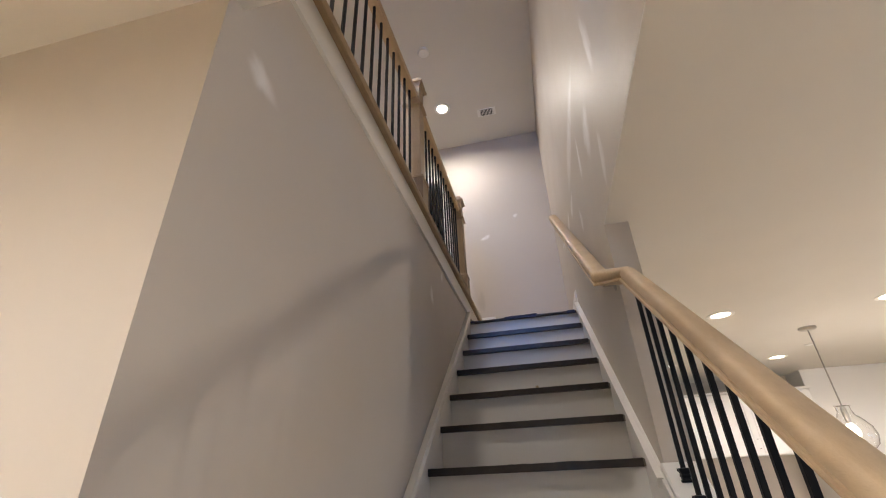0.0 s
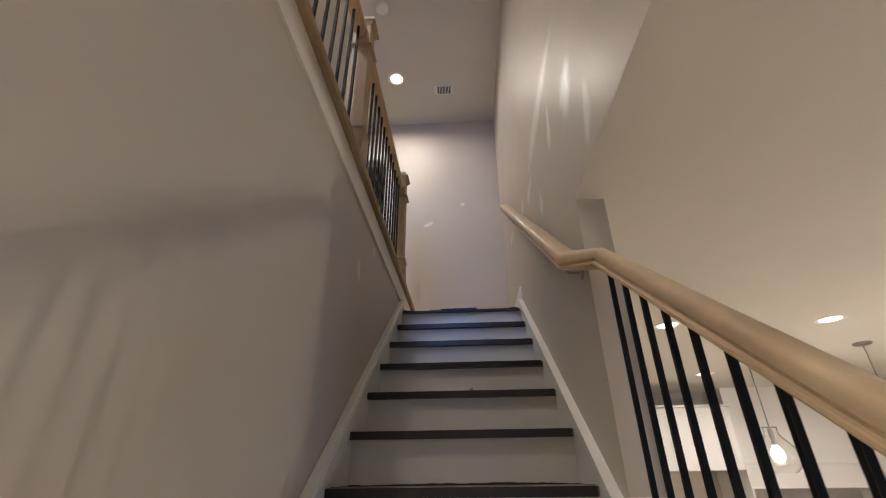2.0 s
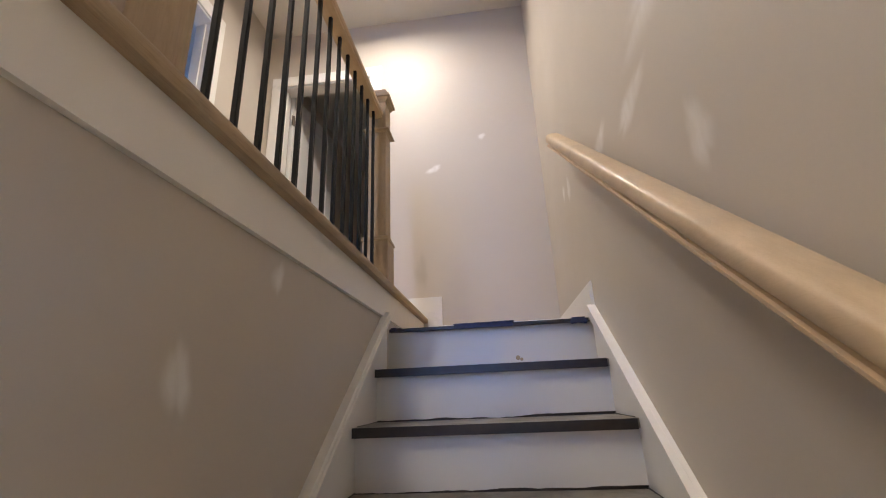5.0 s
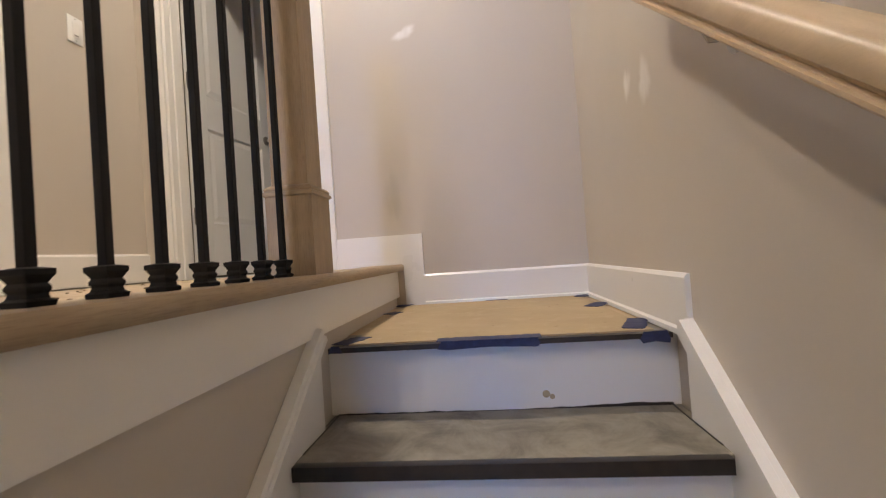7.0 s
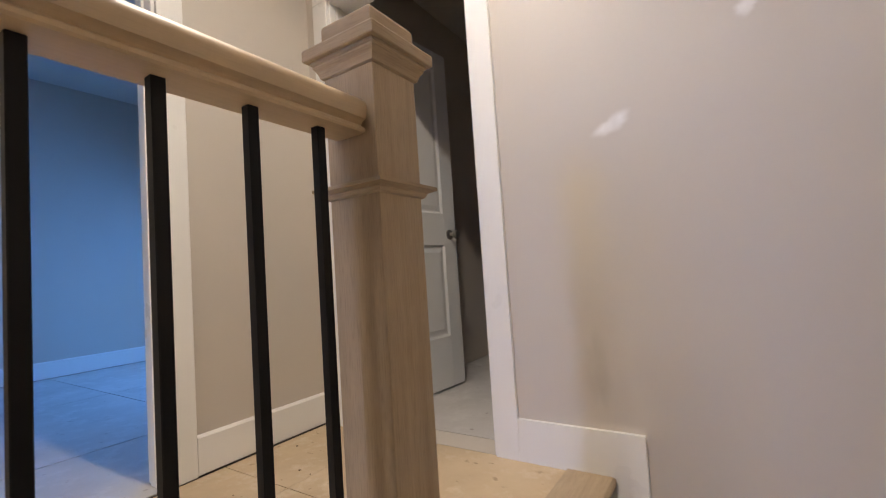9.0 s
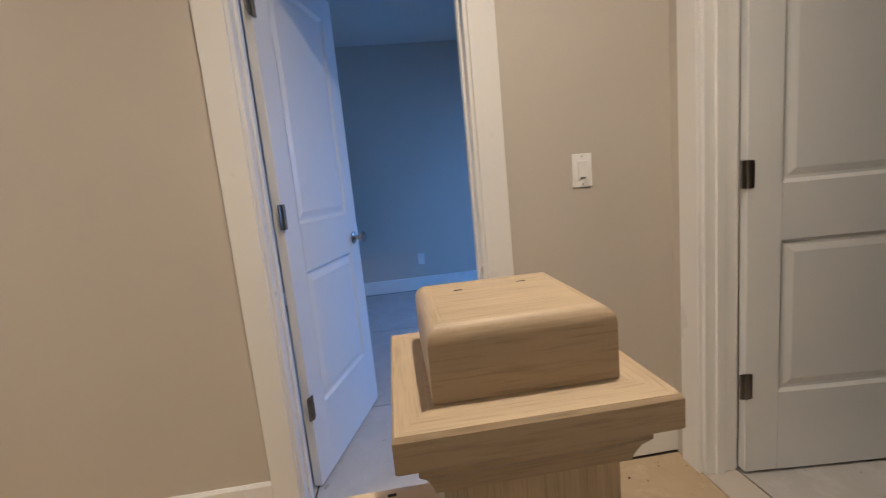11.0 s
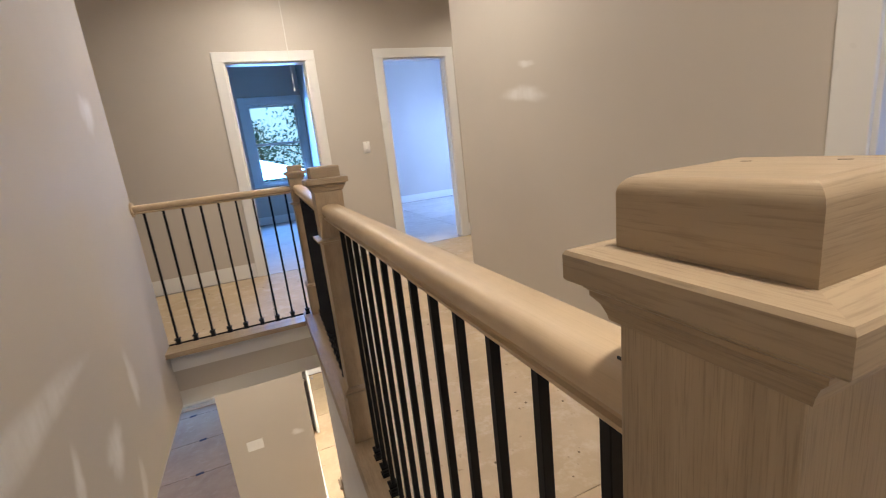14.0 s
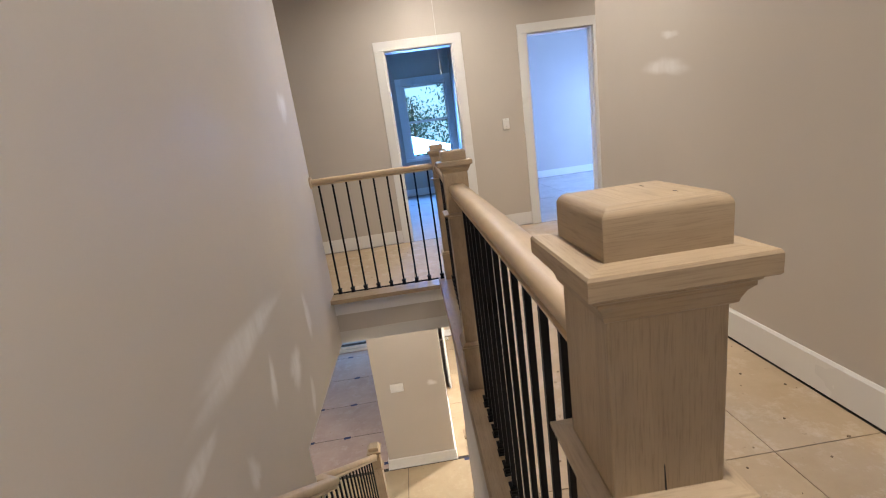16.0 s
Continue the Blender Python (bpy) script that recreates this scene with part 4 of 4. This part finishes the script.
root = thing("light_switch", "white three-gang wall plate on the closet block", "light switch", "light switches", m=pose(0.72, -4.60 + 0.0036, -1.655, 0, 0, 180))
part("plate", box(-0.082, -0.0035, -0.058, 0.082, 0.0035, 0.058, 0.003), PLATE, root, smooth=True)
for x in (-0.046, 0.0, 0.046):
    part("rocker", box(x - 0.016, -0.0065, -0.033, x + 0.016, -0.002, 0.033, 0.002), PLATE, root)

# pull cord of an attic hatch
root = thing("pull_cord", "thin white pull cord hanging from the lobby ceiling", "pull cord", m=pose(-0.245, -3.75, ZV))
part("cord", lathe([(0.0020, -1.09), (0.0020, 0)], 8), PLATE, root)
part("toggle", lathe([(0, -1.125), (0.008, -1.12), (0.007, -1.09), (0, -1.085)], 12), PLATE, root, smooth=True)


# ---- kitchen, seen between the lower balusters ----
def cabinet_doors(root, x0, x1, y, z0, z1, n):
    w = (x1 - x0) / n
    for i in range(n):
        a, b = x0 + i * w + 0.002, x0 + (i + 1) * w - 0.002
        bm = bmesh.new()
        for p, q, r, s in ((a, a + 0.06, z0, z1), (b - 0.06, b, z0, z1), (a + 0.06, b - 0.06, z0, z0 + 0.06), (a + 0.06, b - 0.06, z1 - 0.06, z1)):
            box(p, y - 0.02, r, q, y - 0.001, s, bm=bm)
        box(a + 0.06, y - 0.010, z0 + 0.06, b - 0.06, y - 0.001, z1 - 0.06, bm=bm)
        d = part("door", bm, CAB, root)
        hx = b - 0.03 if i % 2 == 0 else a + 0.03
        bm = sweep([(0.004 * math.cos(k * math.pi / 4), 0.004 * math.sin(k * math.pi / 4)) for k in range(8)], [(hx, y - 0.02, z0 + 0.05), (hx, y - 0.045, z0 + 0.05), (hx, y - 0.045, z0 + 0.15), (hx, y - 0.02, z0 + 0.15)][1:3])
        for z in (z0 + 0.055, z0 + 0.145):
            box(hx - 0.003, y - 0.046, z - 0.003, hx + 0.003, y - 0.02, z + 0.003, bm=bm)
        part("handle", bm, STEEL, d, "slim metal bar handle")


YK = 2.75
root = thing("fridge_cabinet", "white wall cabinet over an empty fridge alcove", "cabinet")
part("body", box(2.05, YK - 0.62, -1.08, 3.30, YK - 0.002, -0.46), CAB, root)
cabinet_doors(root, 2.05, 3.30, YK - 0.62, -1.07, -0.47, 2)
for x in (2.03, 3.30):
    part("side_panel", box(x, YK - 0.64, ZF, x + 0.02, YK - 0.002, -0.46), CAB, root)
part("top_moulding", box(2.02, YK - 0.655, -0.46, 3.33, YK - 0.002, -0.435, 0.004), CAB, root)
root = thing("range_hood", "white boxed range hood with a ledge moulding", "range hood")
part("chimney", box(3.42, YK - 0.34, -0.99, 4.68, YK - 0.002, ZL - 0.002), CAB, root)
part("ledge", box(3.36, YK - 0.42, -1.03, 4.74, YK - 0.002, -0.99, 0.006), CAB, root)
part("apron", box(3.38, YK - 0.40, -1.24, 4.72, YK - 0.002, -1.03, 0.002), CAB, root)
part("bottom_bead", box(3.37, YK - 0.41, -1.255, 4.73, YK - 0.002, -1.24, 0.004), CAB, root)
root = thing("wall_cabinet", "white shaker wall cabinet beside the range hood", "cabinet")
part("body", box(4.80, YK - 0.33, -1.45, 5.9, YK - 0.002, -0.46), CAB, root)
cabinet_doors(root, 4.80, 5.9, YK - 0.33, -1.44, -0.47, 2)
structure("backsplash", box(3.34, YK - 0.012, ZF + 0.9, 6.0, YK - 0.001, -1.26), SPLASH, "plain grey backsplash under the range hood", "wall tile")
root = thing("ceiling_sprinkler", "small round white ceiling fitting", "ceiling fitting", m=pose(2.95, 1.1, ZL))
part("plate", lathe([(0.035, 0), (0.033, -0.006), (0.01, -0.01), (0, -0.01)], 20), PLATE, root, smooth=True)


# ---- touch-up marks on the walls ----
def patch(plane, at, a, b, ra, rb, turn, seed, mat=SHEEN_PATCH):
    """A thin feathered dab on a wall, by default touch-up paint with sheen in its colour: plane is x or y, at its
    place, a along the wall, b up.
    """
    rnd = random.Random(seed)
    bm = bmesh.new()
    n = 28
    ph = [rnd.uniform(0, 6.28) for _ in range(4)]
    c, s = math.cos(radians(turn)), math.sin(radians(turn))
    rings = []
    out = 1 if at[1] > 0 else -1
    edge = bm.verts.layers.float.new("feather")
    for f, e in ((1.0, 0.0), (0.85, 0.12), (0.68, 0.45), (0.45, 0.85), (0.15, 1.0)):
        ring = []
        side = out * (0.0003 + (0.0004 + 0.00002 * seed) * e)
        for i in range(n):
            t = 2 * math.pi * i / n
            k = 1 + 0.16 * math.sin(2 * t + ph[0]) + 0.12 * math.sin(3 * t + ph[1]) + 0.06 * math.sin(7 * t + ph[2])
            u, v = f * ra * k * math.cos(t), f * rb * k * math.sin(t)
            p, q = a + u * c - v * s, b + u * s + v * c
            w = bm.verts.new((at[0] + side, p, q) if plane == "x" else (p, at[0] + side, q))
            w[edge] = e
            ring.append(w)
        rings.append(ring)
    for r0, r1 in zip(rings, rings[1:]):
        for i in range(n):
            j = (i + 1) % n
            bm.faces.new((r0[i], r0[j], r1[j], r1[i]))
    bm.faces.new(rings[-1])
    bmesh.ops.recalc_face_normals(bm, faces=bm.faces)
    return tagged(obj("touch_up_patch", bm, mat, True), "touch-up dab of wall paint with its sheen painted in paler", "paint patch", "touch-up patches")

patch("y", (YB, -1), 0.12, 1.30, 0.065, 0.035, 20, 1)
patch("y", (YB, -1), 0.49, 1.54, 0.035, 0.03, 0, 2)
tagged(patch("y", (YB, -1), 0.012, 0.52, 0.05, 0.16, 3, 21, SMUDGE), "faint tan smudge dried on the landing wall", "wall smudge", "wall smudges")
patch("x", (XH, 1), -2.06, 1.50, 0.22, 0.06, -8, 3)
patch("x", (XH, 1), -2.02, 1.65, 0.08, 0.028, -10, 4)
# streaks on the stair wall: glossy highlights painted as paler colour on smoother dabs
patch("x", (W, -1), -1.33, 0.615, 0.58, 0.085, -2, 5)
patch("x", (W, -1), -1.85, 0.23, 0.15, 0.10, -25, 19)
patch("x", (W, -1), -0.86, 0.45, 0.16, 0.05, -15, 20)
patch("x", (W, -1), -0.50, 0.52, 0.15, 0.05, -20, 6)
patch("x", (W, -1), -2.72, 1.62, 0.10, 0.14, 20, 7)
patch("x", (W, -1), 0.25, 0.70, 0.035, 0.06, 15, 8)
patch("x", (W, -1), 0.11, 0.66, 0.05, 0.075, -20, 9)
patch("x", (W, -1), -1.52, 0.33, 0.05, 0.13, 10, 10)
patch("x", (W, -1), -2.25, 0.36, 0.06, 0.18, -8, 11)
patch("x", (W, -1), -2.02, -0.05, 0.05, 0.13, 12, 12)
patch("x", (0, 1), -1.29, -0.25, 0.035, 0.075, 12, 13)
patch("x", (0, 1), -1.01, -0.02, 0.03, 0.05, -10, 14)
patch("x", (0, 1), -2.90, -0.32, 0.07, 0.045, -40, 15)
patch("x", (W, -1), -1.15, 0.17, 0.05, 0.10, -20, 16)
patch("y", (-4.60, 1), 0.28, -1.655, 0.07, 0.055, 5, 18)


# ---- floor sheets ----
def sheets(name, label, xs, ys, z, mat, t=0.004, gap=0.0035):
    """Protection sheets laid side by side, each a part, with open joints."""
    root = thing(name, label, "floor cover", kind="structure")
    for x0, x1 in zip(xs, xs[1:]):
        for y0, y1 in zip(ys, ys[1:]):
            part("sheet", box(x0 + gap, y0 + gap, z - t, x1 - gap, y1 - gap, z + random.uniform(-0.0008, 0.0008)), mat, root)
    return root


sheets("hallway_sheets", "tan protection boards on the hallway floor", [XH + 0.019, -0.885, -0.108], [YO - 0.104, -2.02, -0.80, 0.42, YB - 0.002], ZH, BOARD, gap=0.0016)
sheets("lobby_sheets", "tan protection boards on the lobby floor", [-4.5, -3.4, -2.2, -0.98, 0.24, 1.46, 2.19], [YF + 0.014, -3.8, YO - 0.108], ZH, BOARD, gap=0.0016)
sheets("door_sheets", "tan boards in the side room doorway", [D2[0], D2[1]], [YB, YB + 0.125], ZH, BOARD)
PALE = sheet_paper("pale_subfloor", (0.50, 0.47, 0.44), (0.60, 0.57, 0.54), scuff=(0.7, 0.68, 0.65))
sheets("bedroom_subfloor", "pale dusty subfloor of the bedroom", [-4.44, -3.2, -1.98, XH - 0.002], [YQ + 0.125, -1.7, -0.48, 0.74, 1.96, 2.59], ZH, PALE)
sheets("side_room_subfloor", "pale dusty subfloor of the side room", [XH, -0.3, 0.6], [YB + 0.125, 2.2, 3.39], ZH, PALE)
sheets("far_room_subfloor", "pale dusty subfloor of the far rooms", [-4.59, -3.4, -2.2, -0.98], [YR + 0.012, -7.3, -6.1, YF - 0.002], ZH, PALE)
sheets("window_room_subfloor", "pale dusty subfloor of the window room", [-0.86, 0.36, 1.58, 2.19], [YR + 0.012, -7.3, -6.1, YF - 0.002], ZH, PALE)
sheets("rosin_paper", "pinkish rosin paper in taped strips on the lower floor", [0.99, 5.9], [YP + 0.01, -7.95, -7.085, -6.22, -5.39, -4.61], ZF, ROSIN, gap=0.006)
sheets("rosin_paper", "tan paper covering the floor at the stair foot", [-4.6, 0.096], [YP + 0.03, -7.6, -6.7, -5.8, -4.61], ZF, CARDB)
sheets("rosin_paper", "tan paper covering the floor at the stair foot", [-4.6, 0.75, 5.9], [-4.565, -3.85, -3.025], ZF, CARDB)
sheets("kitchen_paper", "tan paper covering the kitchen floor", [1.01, 3.4, 5.9], [-3.03, -2.1, -1.2, -0.3, 0.6, 1.5, 2.74], ZF, CARDB)
for x, y in ((1.70, -7.085), (1.93, -7.95), (1.66, -6.22), (2.2, -6.22), (1.66, -5.385), (1.03, -4.72), (2.2, -5.39), (-0.04, -4.55), (-0.2, -4.56)):
    tape(x - 0.05, y, x + 0.05, y + 0.008, ZF + 0.004, 0.05)

# small marks on the risers and treads
for x, y, z, r in ((0.57, 0.0275, -0.150, 0.010), (0.585, 0.0275, -0.157, 0.007), (0.50, -0.737, -0.70, 0.011)):
    bm = lathe([(r, 0), (r * 0.9, 0.001), (0, 0.0012)], 9, m=Matrix.Translation((x, y, z)) @ pose(0, 0, 0, 90, 0, 0))
    tagged(obj("filler_spot", bm, CARDB), "small tan filler spot on a white riser", "paint mark", "riser marks")

# plaster crumbs on the boards
random.seed(11)
bm = bmesh.new()
for i in range(160):
    x, y = random.uniform(XH + 0.05, -0.2), random.uniform(-2.8, 0.85)
    if random.random() < 0.25:
        x, y = random.uniform(-0.9, 0.8), random.uniform(-4.4, -3.1)
    r = random.uniform(0.002, 0.006)
    own = bmesh.new()
    bmesh.ops.create_icosphere(own, subdivisions=1, radius=r)
    join(bm, own, Matrix.Translation((x, y, ZH + r * 0.3)) @ pose(0, 0, 0, 0, 0, random.uniform(0, 360)) @ Matrix.Diagonal((1, random.uniform(0.5, 1.8), 0.5, 1)))
tagged(obj("plaster_crumbs", bm, plain("crumb_brown", (0.22, 0.16, 0.10), 0.9, vary=0.5, scale=40)), "scattered brown crumbs and sawdust on the floor boards", "debris", kind="stuff")

# ---- outdoors, through the windows ----
structure("ground", box(-300, -300, -3.4, 300, YP - 0.2, -3.2), GRASS, "lawn reaching to the horizon", "ground")


structure("pavement", box(0.6, -12.5, -3.2, 3.4, YP - 0.13, ZF - 0.03), plain("pale_porch_concrete", (0.55, 0.54, 0.52), 0.8, vary=0.12, scale=6), "pale concrete porch slab outside the front door", "porch")


def tree(x, y, h, seed):
    rnd = random.Random(seed)
    root = thing("tree", "tall leafy tree outside the window", "tree", "garden trees", m=pose(x, y, -3.2))
    bm = lathe([(0.19, 0), (0.14, h * 0.2), (0.10, h * 0.55), (0.03, h * 0.95), (0, h)], 10)
    tips = []
    for i in range(16):
        z = h * rnd.uniform(0.28, 0.95)
        a, L = rnd.uniform(0, 6.28), h * rnd.uniform(0.12, 0.26) * (1.25 - z / h)
        tip = Vector((math.cos(a) * L, math.sin(a) * L, z + L * rnd.uniform(0.1, 0.6)))
        sweep([(0.03 * math.cos(k * 1.26), 0.03 * math.sin(k * 1.26)) for k in range(5)], [(0, 0, z), tuple(tip)], bm=bm)
        tips += [tip, tip * 0.6 + Vector((0, 0, z * 0.4))]
    part("trunk", bm, BARK, root)
    verts, faces = [], []
    for tip in tips:
        for k in range(70):
            c = tip + Vector([rnd.gauss(0, 0.45) for _ in range(3)])
            u = Vector([rnd.uniform(-1, 1) for _ in range(3)]).normalized() * rnd.uniform(0.05, 0.13)
            w = u.orthogonal().normalized() * rnd.uniform(0.03, 0.07)
            n = len(verts)
            verts += [c - u, c + w, c + u, c - w]
            faces.append((n, n + 1, n + 2, n + 3))
    me = bpy.data.meshes.new("crown")
    me.from_pydata(verts, [], faces)
    me.materials.append(LEAF)
    o = new("crown", me)
    o.parent = root
    return root


for i, (x, y, h) in enumerate(((-2.6, -24, 9.0), (2.2, -22, 8.0), (0.9, -30, 8.5), (-5.5, -28, 11), (-0.6, -34, 7.5), (-0.5, -16, 4.6), (4.2, -26, 11))):
    tree(x, y, h, 20 + i)

sky_glow = glow("bright_sky", (0.20, 0.60, 1.0), 1.1)
structure("backdrop", box(-70, -76, -4, 70, -75.8, 60), sky_glow, "bright hazy sky beyond the trees", "sky")
